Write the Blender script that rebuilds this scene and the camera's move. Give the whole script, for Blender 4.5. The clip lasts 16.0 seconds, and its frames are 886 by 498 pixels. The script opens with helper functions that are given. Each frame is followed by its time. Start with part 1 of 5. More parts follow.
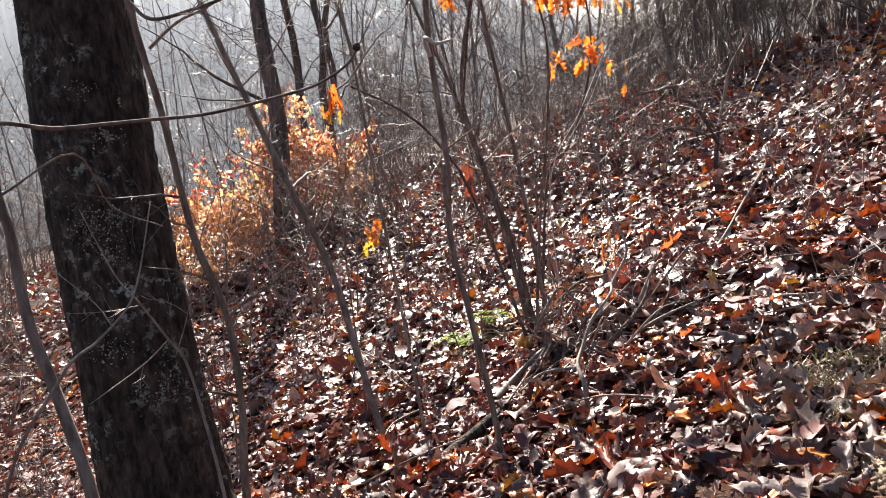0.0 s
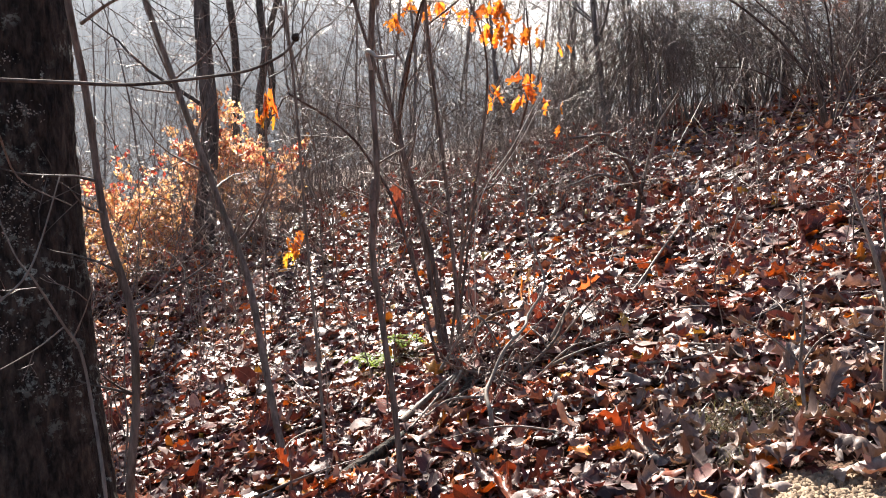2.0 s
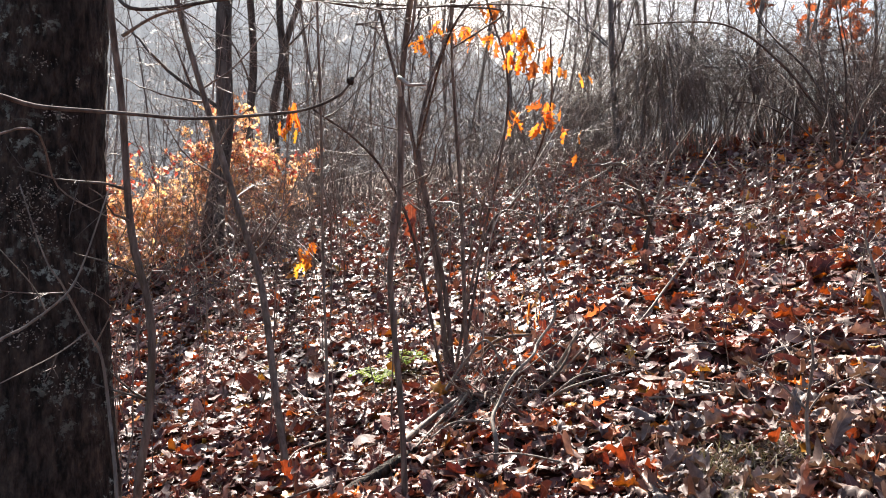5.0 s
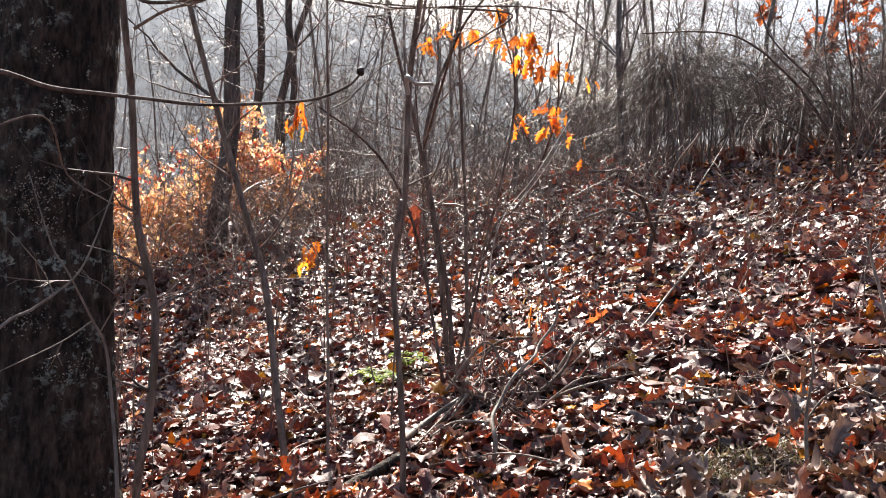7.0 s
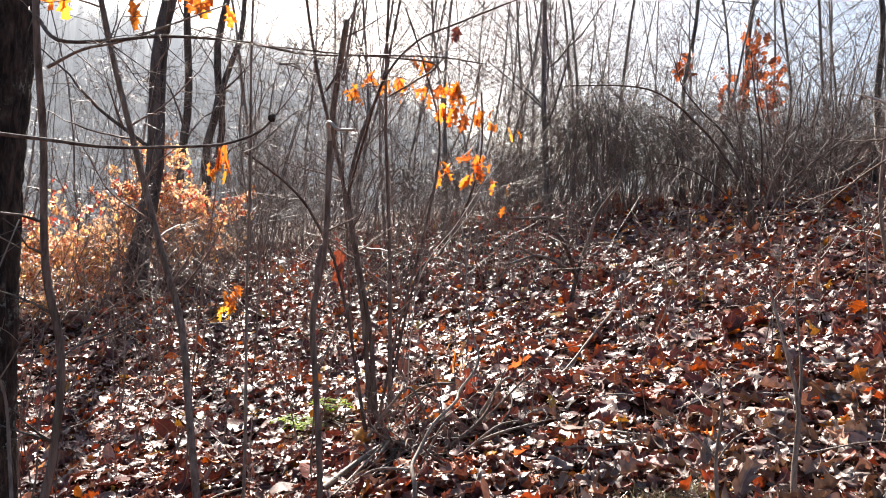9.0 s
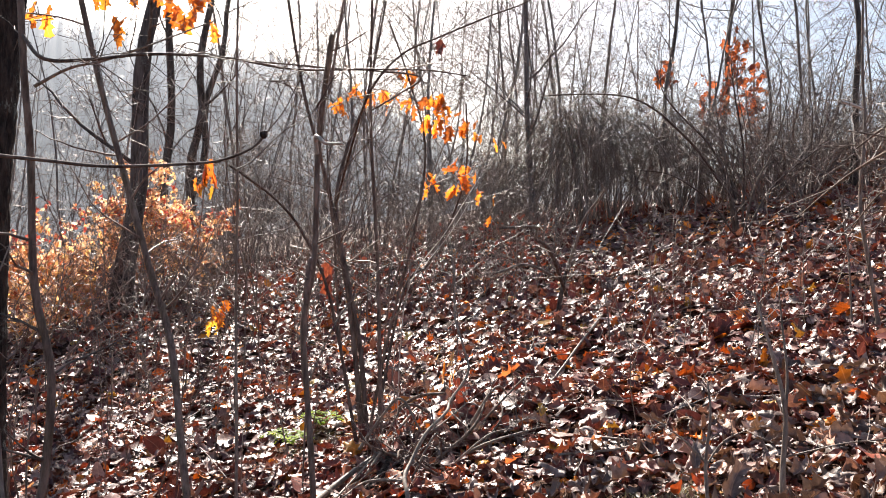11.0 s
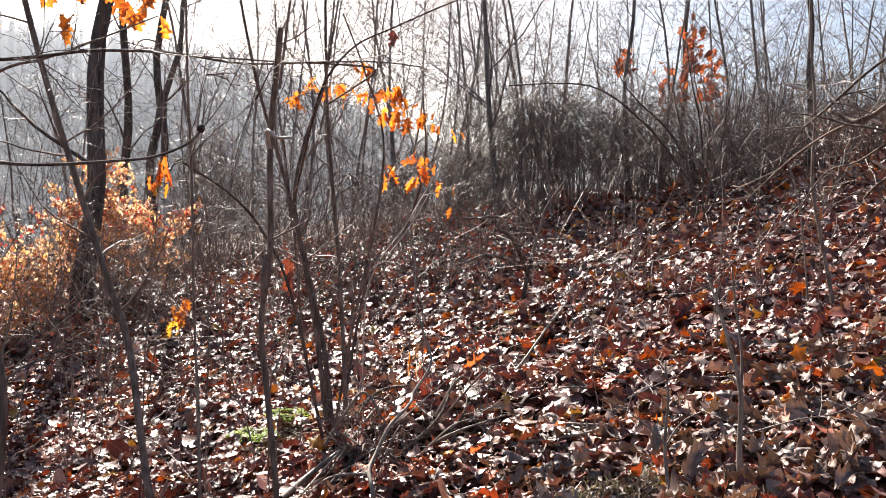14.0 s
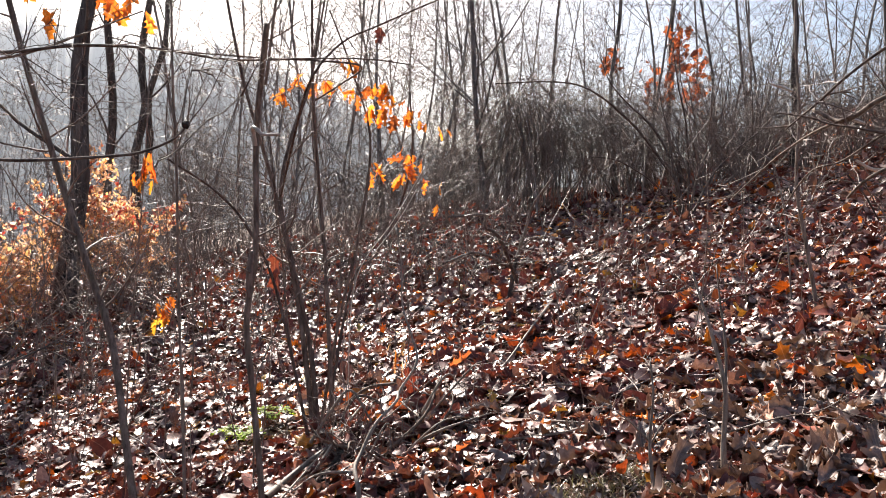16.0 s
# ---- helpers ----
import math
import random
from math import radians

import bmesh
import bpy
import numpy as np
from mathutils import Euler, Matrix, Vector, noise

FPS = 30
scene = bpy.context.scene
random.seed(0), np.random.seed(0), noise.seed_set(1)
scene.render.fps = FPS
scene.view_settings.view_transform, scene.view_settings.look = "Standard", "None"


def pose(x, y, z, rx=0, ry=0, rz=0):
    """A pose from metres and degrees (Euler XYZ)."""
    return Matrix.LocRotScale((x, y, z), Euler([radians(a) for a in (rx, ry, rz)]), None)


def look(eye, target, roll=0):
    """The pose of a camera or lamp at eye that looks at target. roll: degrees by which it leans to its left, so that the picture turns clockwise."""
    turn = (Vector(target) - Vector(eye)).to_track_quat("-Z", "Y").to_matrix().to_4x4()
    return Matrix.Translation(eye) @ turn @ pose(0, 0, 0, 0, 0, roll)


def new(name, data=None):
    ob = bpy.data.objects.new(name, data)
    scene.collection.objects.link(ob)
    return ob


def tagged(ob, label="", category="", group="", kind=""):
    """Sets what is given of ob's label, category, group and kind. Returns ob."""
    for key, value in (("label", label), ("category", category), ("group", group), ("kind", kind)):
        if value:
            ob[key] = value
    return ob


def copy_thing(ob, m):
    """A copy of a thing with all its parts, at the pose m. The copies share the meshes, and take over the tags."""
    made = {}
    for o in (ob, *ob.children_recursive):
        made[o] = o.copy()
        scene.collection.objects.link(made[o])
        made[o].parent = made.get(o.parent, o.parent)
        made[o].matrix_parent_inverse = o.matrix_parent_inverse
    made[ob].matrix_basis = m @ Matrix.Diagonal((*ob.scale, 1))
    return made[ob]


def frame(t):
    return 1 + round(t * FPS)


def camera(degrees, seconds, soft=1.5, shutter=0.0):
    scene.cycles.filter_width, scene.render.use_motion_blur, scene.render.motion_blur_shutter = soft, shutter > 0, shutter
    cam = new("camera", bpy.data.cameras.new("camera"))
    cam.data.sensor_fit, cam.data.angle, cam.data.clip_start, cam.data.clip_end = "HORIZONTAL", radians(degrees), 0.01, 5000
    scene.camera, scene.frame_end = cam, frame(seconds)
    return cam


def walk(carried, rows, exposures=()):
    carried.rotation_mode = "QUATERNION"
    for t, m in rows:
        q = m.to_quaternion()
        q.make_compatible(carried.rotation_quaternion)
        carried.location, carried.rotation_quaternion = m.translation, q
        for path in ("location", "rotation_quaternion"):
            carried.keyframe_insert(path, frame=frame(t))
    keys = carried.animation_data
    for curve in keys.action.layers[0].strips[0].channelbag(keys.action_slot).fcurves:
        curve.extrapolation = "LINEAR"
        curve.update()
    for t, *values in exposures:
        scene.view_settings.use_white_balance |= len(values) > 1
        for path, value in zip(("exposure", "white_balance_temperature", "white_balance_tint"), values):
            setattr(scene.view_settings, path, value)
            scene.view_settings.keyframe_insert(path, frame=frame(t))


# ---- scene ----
cam = camera(58.71, 16.0, 1.0)
PATH = [
    (0.0, pose(0.0, 0.0, 0.91, 83.1, 7.99, 8.01)),
    (0.5, pose(0.008, 0.004, 0.887, 82.28, 5.13, 6.02)),
    (1.0, pose(-0.003, 0.015, 0.883, 82.71, 3.61, 4.43)),
    (1.5, pose(-0.009, 0.017, 0.878, 83.72, 2.66, 3.43)),
    (2.0, pose(0.001, 0.01, 0.881, 84.71, 1.49, 3.07)),
    (2.5, pose(-0.012, 0.019, 0.877, 85.05, 0.64, 2.83)),
    (3.0, pose(-0.025, 0.019, 0.867, 84.67, -0.13, 3.63)),
    (3.5, pose(-0.037, 0.021, 0.873, 84.81, -0.48, 4.4)),
    (4.0, pose(-0.048, -0.006, 0.903, 83.93, -1.28, 5.28)),
    (4.5, pose(-0.046, -0.021, 0.922, 84.89, -1.81, 4.07)),
    (4.7, pose(-0.045, -0.023, 0.924, 85.59, -1.85, 3.53)),
    (6.8, pose(-0.042, -0.039, 0.899, 85.74, -3.06, 4.44)),
    (7.0, pose(-0.045, -0.039, 0.904, 86.02, -3.26, 3.84)),
    (7.5, pose(-0.02, -0.04, 0.903, 86.91, -3.61, 1.73)),
    (8.0, pose(-0.012, -0.041, 0.901, 88.31, -3.51, 0.28)),
    (8.5, pose(-0.013, -0.039, 0.903, 89.08, -3.47, -0.77)),
    (9.0, pose(-0.018, -0.049, 0.908, 89.59, -3.9, -1.28)),
    (9.2, pose(-0.019, -0.05, 0.908, 89.62, -4.25, -1.36)),
    (11.3, pose(-0.026, -0.069, 0.909, 90.44, -2.28, -2.65)),
    (11.5, pose(-0.018, -0.066, 0.909, 90.36, -1.91, -2.91)),
    (12.0, pose(0.003, -0.058, 0.908, 90.26, -1.3, -3.4)),
    (12.5, pose(0.002, -0.054, 0.91, 90.2, -1.18, -3.86)),
    (13.0, pose(0.002, -0.056, 0.91, 90.11, -1.41, -4.19)),
    (13.5, pose(0.004, -0.064, 0.908, 90.01, -1.31, -4.42)),
    (14.0, pose(0.007, -0.068, 0.906, 89.95, -1.12, -4.64)),
    (14.5, pose(0.001, -0.063, 0.908, 90.03, -1.33, -4.78)),
    (15.0, pose(-0.0, -0.059, 0.908, 90.03, -1.63, -4.96)),
    (15.5, pose(0.006, -0.065, 0.908, 90.04, -1.5, -5.38)),
    (16.0, pose(0.007, -0.066, 0.906, 89.81, -1.28, -5.63)),
]
EXPOSURES = [(0.0, 1.9), (9.0, 1.88), (16.0, 1.78)]
walk(cam, PATH, EXPOSURES)

# ---------------------------------------------------------------- light
SUN_AZIMUTH, SUN_ELEVATION = radians(-15.0), radians(36.0)
to_sun = Vector((math.sin(SUN_AZIMUTH) * math.cos(SUN_ELEVATION), math.cos(SUN_AZIMUTH) * math.cos(SUN_ELEVATION), math.sin(SUN_ELEVATION)))
world = bpy.data.worlds.new("sky")
scene.world = world
world.use_nodes = True
sky = world.node_tree.nodes.new("ShaderNodeTexSky")
sky.sky_type, sky.sun_disc = "NISHITA", False
sky.sun_elevation, sky.sun_rotation = SUN_ELEVATION, SUN_AZIMUTH
sky.air_density, sky.dust_density, sky.ozone_density = 1.0, 3.0, 1.6
world.node_tree.links.new(sky.outputs[0], world.node_tree.nodes["Background"].inputs[0])
world.node_tree.nodes["Background"].inputs[1].default_value = 0.05
sun = new("sun", bpy.data.lights.new("sun", "SUN"))
sun.data.energy, sun.data.angle, sun.data.color = 5.0, radians(0.55), (1.0, 0.93, 0.84)
sun.matrix_world = look(to_sun * 60, (0, 0, 0))


# ---------------------------------------------------------------- materials
def nodes_of(name):
    mat = bpy.data.materials.new(name)
    mat.use_nodes = True
    tree = mat.node_tree
    return mat, tree, tree.nodes["Principled BSDF"], tree.nodes["Material Output"]


def add(tree, kind, **values):
    node = tree.nodes.new(kind)
    for key, value in values.items():
        node.inputs[key.replace("_", " ")].default_value = value
    return node


def ramp(tree, source, stops, constant=False):
    node = tree.nodes.new("ShaderNodeValToRGB")
    node.color_ramp.interpolation = "CONSTANT" if constant else "LINEAR"
    els = node.color_ramp.elements
    while len(els) < len(stops):
        els.new(0.5)
    for el, (at, col) in zip(els, stops):
        el.position, el.color = at, (*col, 1)
    tree.links.new(source, node.inputs[0])
    return node


def mixed(tree, how, a, b, fac=1.0):
    node = tree.nodes.new("ShaderNodeMix")
    node.data_type, node.blend_type = "RGBA", how
    for value, slot in ((fac, 0), (a, 6), (b, 7)):
        if isinstance(value, bpy.types.NodeSocket):
            tree.links.new(value, node.inputs[slot])
        else:
            node.inputs[slot].default_value = value
    return node.outputs[2]


def math_node(tree, how, a, b=0.0):
    node = tree.nodes.new("ShaderNodeMath")
    node.operation = how
    for value, slot in ((a, 0), (b, 1)):
        if isinstance(value, bpy.types.NodeSocket):
            tree.links.new(value, node.inputs[slot])
        else:
            node.inputs[slot].default_value = value
    return node.outputs[0]


def leaf_material(name, stops, through_light, rough, glow_tint=(1.5, 1.0, 0.6), ior=1.6):
    """A leaf blade: a colour for each leaf, paler veins, blotches, some light let through."""
    mat, tree, bsdf, out = nodes_of(name)
    link = tree.links.new
    geo, info = tree.nodes.new("ShaderNodeNewGeometry"), tree.nodes.new("ShaderNodeObjectInfo")
    pick = math_node(tree, "FRACT", math_node(tree, "ADD", geo.outputs["Random Per Island"], info.outputs["Random"]))
    base = ramp(tree, pick, stops).outputs[0]
    second = math_node(tree, "FRACT", math_node(tree, "MULTIPLY", pick, 17.31))
    shade = ramp(tree, second, [(0.0, (0.55, 0.55, 0.55)), (1.0, (1.35, 1.3, 1.25))]).outputs[0]
    base = mixed(tree, "MULTIPLY", base, shade)
    coords = tree.nodes.new("ShaderNodeTexCoord")
    spots = add(tree, "ShaderNodeTexNoise", Scale=38.0, Detail=5.0, Roughness=0.65)
    link(coords.outputs["Object"], spots.inputs["Vector"])
    blotch = ramp(tree, spots.outputs[0], [(0.32, (0.55, 0.5, 0.48)), (0.62, (1.1, 1.1, 1.1))]).outputs[0]
    base = mixed(tree, "MULTIPLY", base, blotch)
    blade = tree.nodes.new("ShaderNodeAttribute")
    blade.attribute_name = "blade"
    split = tree.nodes.new("ShaderNodeSeparateXYZ")
    link(blade.outputs["Vector"], split.inputs[0])
    across = math_node(tree, "ABSOLUTE", split.outputs[0])
    rib = math_node(tree, "LESS_THAN", across, 0.013)
    slant = math_node(tree, "FRACT", math_node(tree, "MULTIPLY", math_node(tree, "SUBTRACT", split.outputs[1], math_node(tree, "MULTIPLY", across, 0.7)), 9.0))
    side = math_node(tree, "LESS_THAN", slant, 0.11)
    vein = math_node(tree, "MAXIMUM", rib, math_node(tree, "MULTIPLY", side, 0.22))
    base = mixed(tree, "SCREEN", base, (0.16, 0.1, 0.06, 1), vein)
    link(base, bsdf.inputs["Base Color"])
    rough_of = ramp(tree, second, [(0.0, (rough - 0.08,) * 3), (1.0, (rough + 0.18,) * 3)]).outputs[0]
    link(rough_of, bsdf.inputs["Roughness"])
    bsdf.inputs["IOR"].default_value = ior
    bump = add(tree, "ShaderNodeBump", Strength=0.2, Distance=0.004)
    relief = math_node(tree, "SUBTRACT", spots.outputs[0], math_node(tree, "MULTIPLY", vein, 0.6))
    link(relief, bump.inputs["Height"])
    link(bump.outputs[0], bsdf.inputs["Normal"])
    glow = tree.nodes.new("ShaderNodeBsdfTranslucent")
    rich = mixed(tree, "MULTIPLY", base, (*glow_tint, 1))
    link(rich, glow.inputs[0])
    both = add(tree, "ShaderNodeMixShader", Fac=through_light)
    link(bsdf.outputs[0], both.inputs[1])
    link(glow.outputs[0], both.inputs[2])
    link(both.outputs[0], out.inputs[0])
    return mat


def bark_material(name, dark, light, scale, moss=0.0, lichen=0.0, rough=0.8, depth=0.004, stretch=0.18, cracks=False, gloss=0.25):
    """Bark: long streaks, pores, patches of pale lichen, some green at will."""
    mat, tree, bsdf, out = nodes_of(name)
    link = tree.links.new
    coords, info = tree.nodes.new("ShaderNodeTexCoord"), tree.nodes.new("ShaderNodeObjectInfo")
    stretched = tree.nodes.new("ShaderNodeMapping")
    stretched.inputs["Scale"].default_value = (1, 1, stretch)
    link(coords.outputs["Object"], stretched.inputs[0])
    streak = add(tree, "ShaderNodeTexNoise", Scale=scale, Detail=7.0, Roughness=0.7)
    link(stretched.outputs[0], streak.inputs["Vector"])
    wide = add(tree, "ShaderNodeTexNoise", Scale=scale * 0.12, Detail=4.0)
    link(coords.outputs["Object"], wide.inputs["Vector"])
    col = ramp(tree, streak.outputs[0], [(0.38, dark), (0.64, light)]).outputs[0]
    tone = ramp(tree, wide.outputs[0], [(0.3, (0.7, 0.68, 0.66)), (0.7, (1.2, 1.2, 1.18))]).outputs[0]
    col = mixed(tree, "MULTIPLY", col, tone)
    each = ramp(tree, info.outputs["Random"], [(0.0, (0.75, 0.74, 0.74)), (1.0, (1.25, 1.22, 1.18))]).outputs[0]
    col = mixed(tree, "MULTIPLY", col, each)
    height = streak.outputs[0]
    if cracks:
        long = tree.nodes.new("ShaderNodeMapping")
        long.inputs["Scale"].default_value = (1, 1, 0.3)
        link(coords.outputs["Object"], long.inputs[0])
        furrow = add(tree, "ShaderNodeTexNoise", Scale=48.0, Detail=3.0, Roughness=0.55, Distortion=0.6)
        link(long.outputs[0], furrow.inputs["Vector"])
        # furrow shade put into the colour: gaps darker, ridges lighter
        gap = ramp(tree, furrow.outputs[0], [(0.36, (0.35, 0.33, 0.31)), (0.50, (0.85, 0.84, 0.83)), (0.66, (1.25, 1.2, 1.15))]).outputs[0]
        col = mixed(tree, "MULTIPLY", col, gap)
        height = math_node(tree, "ADD", height, math_node(tree, "MULTIPLY", furrow.outputs[0], 2.0))
    if lichen:
        spots = add(tree, "ShaderNodeTexNoise", Scale=26.0, Detail=6.0, Roughness=0.75)
        link(coords.outputs["Object"], spots.inputs["Vector"])
        zone = add(tree, "ShaderNodeTexNoise", Scale=3.2, Detail=2.0)
        link(coords.outputs["Object"], zone.inputs["Vector"])
        where = math_node(tree, "MULTIPLY", ramp(tree, spots.outputs[0], [(0.54, (0, 0, 0)), (0.6, (1, 1, 1))]).outputs[0],
                          ramp(tree, zone.outputs[0], [(0.5, (0, 0, 0)), (0.62, (1, 1, 1))]).outputs[0])
        col = mixed(tree, "MIX", col, (0.33, 0.36, 0.31, 1), math_node(tree, "MULTIPLY", where, lichen))
    if moss:
        patch = add(tree, "ShaderNodeTexNoise", Scale=9.0, Detail=4.0)
        link(coords.outputs["Object"], patch.inputs["Vector"])
        col = mixed(tree, "MIX", col, (0.10, 0.12, 0.03, 1), math_node(tree, "MULTIPLY", ramp(tree, patch.outputs[0], [(0.5, (0, 0, 0)), (0.65, (1, 1, 1))]).outputs[0], moss))
    link(col, bsdf.inputs["Base Color"])
    bsdf.inputs["Roughness"].default_value = rough
    bsdf.inputs["Specular IOR Level"].default_value = gloss
    bump = add(tree, "ShaderNodeBump", Strength=0.8, Distance=depth)
    link(height, bump.inputs["Height"])
    link(bump.outputs[0], bsdf.inputs["Normal"])
    return mat


def soil_material():
    """Dark humus full of crumbled leaf pieces."""
    mat, tree, bsdf, out = nodes_of("forest_soil")
    link = tree.links.new
    coords = tree.nodes.new("ShaderNodeTexCoord")
    wide = add(tree, "ShaderNodeTexNoise", Scale=0.7, Detail=6.0, Roughness=0.6)
    link(coords.outputs["Object"], wide.inputs["Vector"])
    warp = add(tree, "ShaderNodeTexNoise", Scale=14.0, Detail=4.0, Roughness=0.6)
    link(coords.outputs["Object"], warp.inputs["Vector"])
    bent = tree.nodes.new("ShaderNodeVectorMath")
    bent.operation = "MULTIPLY_ADD"
    link(warp.outputs["Color"], bent.inputs[0])
    bent.inputs[1].default_value = (0.12, 0.12, 0.12)
    link(coords.outputs["Object"], bent.inputs[2])
    fine = add(tree, "ShaderNodeTexVoronoi", Scale=17.0, Randomness=1.0)
    link(bent.outputs[0], fine.inputs["Vector"])
    split = tree.nodes.new("ShaderNodeSeparateColor")
    link(fine.outputs["Color"], split.inputs[0])
    grain = add(tree, "ShaderNodeTexNoise", Scale=90.0, Detail=4.0, Roughness=0.7)
    link(coords.outputs["Object"], grain.inputs["Vector"])
    col = ramp(tree, split.outputs[0], [(0.0, (0.03, 0.018, 0.014)), (0.5, (0.075, 0.04, 0.03)), (0.8, (0.13, 0.075, 0.055)), (1.0, (0.2, 0.13, 0.09))]).outputs[0]
    col = mixed(tree, "MULTIPLY", col, ramp(tree, wide.outputs[0], [(0.3, (0.6, 0.55, 0.55)), (0.7, (1.15, 1.1, 1.05))]).outputs[0])
    col = mixed(tree, "MULTIPLY", col, ramp(tree, grain.outputs[0], [(0.3, (0.5, 0.5, 0.5)), (0.7, (1.3, 1.3, 1.3))]).outputs[0])
    link(col, bsdf.inputs["Base Color"])
    bsdf.inputs["Roughness"].default_value = 0.9
    bsdf.inputs["Specular IOR Level"].default_value = 0.08
    bump = add(tree, "ShaderNodeBump", Strength=0.9, Distance=0.02)
    link(math_node(tree, "ADD", fine.outputs["Distance"], grain.outputs[0]), bump.inputs["Height"])
    link(bump.outputs[0], bsdf.inputs["Normal"])
    return mat


def far_hill_material():
    """A wooded slope far across the valley, with distance haze painted into its colour."""
    mat, tree, bsdf, out = nodes_of("far_wooded_slope")
    link = tree.links.new
    coords = tree.nodes.new("ShaderNodeTexCoord")
    tall = tree.nodes.new("ShaderNodeMapping")
    tall.inputs["Scale"].default_value = (1, 1, 0.12)
    link(coords.outputs["Object"], tall.inputs[0])
    stems = add(tree, "ShaderNodeTexNoise", Scale=0.42, Detail=9.0, Roughness=0.78)
    link(tall.outputs[0], stems.inputs["Vector"])
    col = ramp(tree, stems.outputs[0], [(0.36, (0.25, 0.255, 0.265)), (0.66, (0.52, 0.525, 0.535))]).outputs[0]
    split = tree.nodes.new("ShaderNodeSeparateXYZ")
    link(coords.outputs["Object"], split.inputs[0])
    # painted haze: the colour fades to near white towards the crest
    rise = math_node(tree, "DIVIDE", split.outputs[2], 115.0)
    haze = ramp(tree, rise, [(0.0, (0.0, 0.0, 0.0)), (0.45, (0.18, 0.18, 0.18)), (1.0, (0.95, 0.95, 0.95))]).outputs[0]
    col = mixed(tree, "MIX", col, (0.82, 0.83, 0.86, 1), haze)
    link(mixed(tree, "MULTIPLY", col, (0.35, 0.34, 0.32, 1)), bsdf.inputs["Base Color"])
    bsdf.inputs["Roughness"].default_value = 1.0
    bsdf.inputs["Specular IOR Level"].default_value = 0.0
    # faint glow added to the slope in place of bright hazy air
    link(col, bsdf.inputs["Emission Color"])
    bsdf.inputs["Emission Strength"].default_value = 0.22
    return mat


LITTER = [(0.0, (0.066, 0.027, 0.031)), (0.25, (0.115, 0.04, 0.039)), (0.44, (0.17, 0.062, 0.052)), (0.6, (0.2, 0.118, 0.1)),
          (0.79, (0.33, 0.255, 0.232)), (0.83, (0.2, 0.052, 0.042)), (0.91, (0.35, 0.085, 0.03)), (0.955, (0.58, 0.16, 0.022)), (0.99, (0.64, 0.26, 0.03)), (1.0, (0.5, 0.36, 0.06))]
M_LITTER = leaf_material("fallen_oak_leaf", LITTER, 0.13, 0.38, (1.5, 0.88, 0.6), 1.41)
M_PALE = leaf_material("pale_curled_leaf", [(0.0, (0.12, 0.085, 0.08)), (0.35, (0.29, 0.23, 0.21)), (0.6, (0.2, 0.165, 0.16)), (0.8, (0.17, 0.1, 0.08)), (0.93, (0.39, 0.31, 0.255)), (1.0, (0.42, 0.15, 0.055))], 0.08, 0.48, ior=1.4)
M_ORANGE = leaf_material("clinging_oak_leaf", [(0.0, (0.62, 0.22, 0.03)), (0.4, (0.85, 0.36, 0.05)), (0.7, (0.8, 0.3, 0.04)), (1.0, (0.42, 0.12, 0.03))], 0.6, 0.42, (1.3, 1.0, 0.7))
M_GOLD = leaf_material("golden_beech_leaf", [(0.0, (0.83, 0.52, 0.3)), (0.3, (0.9, 0.75, 0.56)), (0.5, (0.87, 0.58, 0.44)), (0.7, (0.84, 0.55, 0.2)), (0.85, (0.88, 0.68, 0.36)), (0.95, (0.55, 0.16, 0.09)), (1.0, (0.62, 0.22, 0.1))], 0.58, 0.34, (1.18, 1.02, 0.88))
M_YELLOW = leaf_material("yellow_leaf", [(0.0, (0.85, 0.5, 0.06)), (0.6, (0.9, 0.62, 0.1)), (1.0, (0.8, 0.42, 0.05))], 0.62, 0.42, (1.2, 1.05, 0.7))
M_CRIMSON = leaf_material("crimson_leaf", [(0.0, (0.4, 0.07, 0.05)), (0.6, (0.52, 0.12, 0.07)), (1.0, (0.34, 0.06, 0.06))], 0.4, 0.4, (1.3, 0.9, 0.8))
M_RUST = leaf_material("rusty_leaf", [(0.0, (0.34, 0.11, 0.05)), (1.0, (0.5, 0.2, 0.09))], 0.5, 0.45)
M_REDLEAF = leaf_material("small_red_leaf", [(0.0, (0.16, 0.045, 0.035)), (1.0, (0.27, 0.085, 0.055))], 0.2, 0.45)
M_GREEN = leaf_material("fern_green", [(0.0, (0.21, 0.35, 0.03)), (1.0, (0.38, 0.48, 0.05))], 0.6, 0.7, (1.3, 1.35, 0.4))
M_LICHEN = leaf_material("lichen", [(0.0, (0.3, 0.28, 0.25)), (1.0, (0.52, 0.5, 0.45))], 0.1, 0.85)
M_STRAW = leaf_material("dry_grass", [(0.0, (0.28, 0.24, 0.14)), (0.6, (0.36, 0.31, 0.19)), (1.0, (0.17, 0.2, 0.07))], 0.2, 0.5, (1.1, 1.0, 0.8))
M_TRUNK = bark_material("flaky_dark_bark", (0.016, 0.012, 0.0095), (0.095, 0.072, 0.058), 34.0, lichen=0.9, rough=0.85, depth=0.009, stretch=0.4, cracks=True)
M_SAPLING = bark_material("smooth_sapling_bark", (0.115, 0.086, 0.07), (0.33, 0.265, 0.225), 60.0, moss=0.15, rough=0.55, depth=0.0015)
M_SHRUB = bark_material("shrub_bark", (0.11, 0.078, 0.068), (0.3, 0.23, 0.2), 70.0, rough=0.5, depth=0.001, gloss=0.35)
M_TWIG = bark_material("thin_twig", (0.12, 0.088, 0.075), (0.28, 0.225, 0.2), 80.0, rough=0.55, depth=0.0005, gloss=0.22)
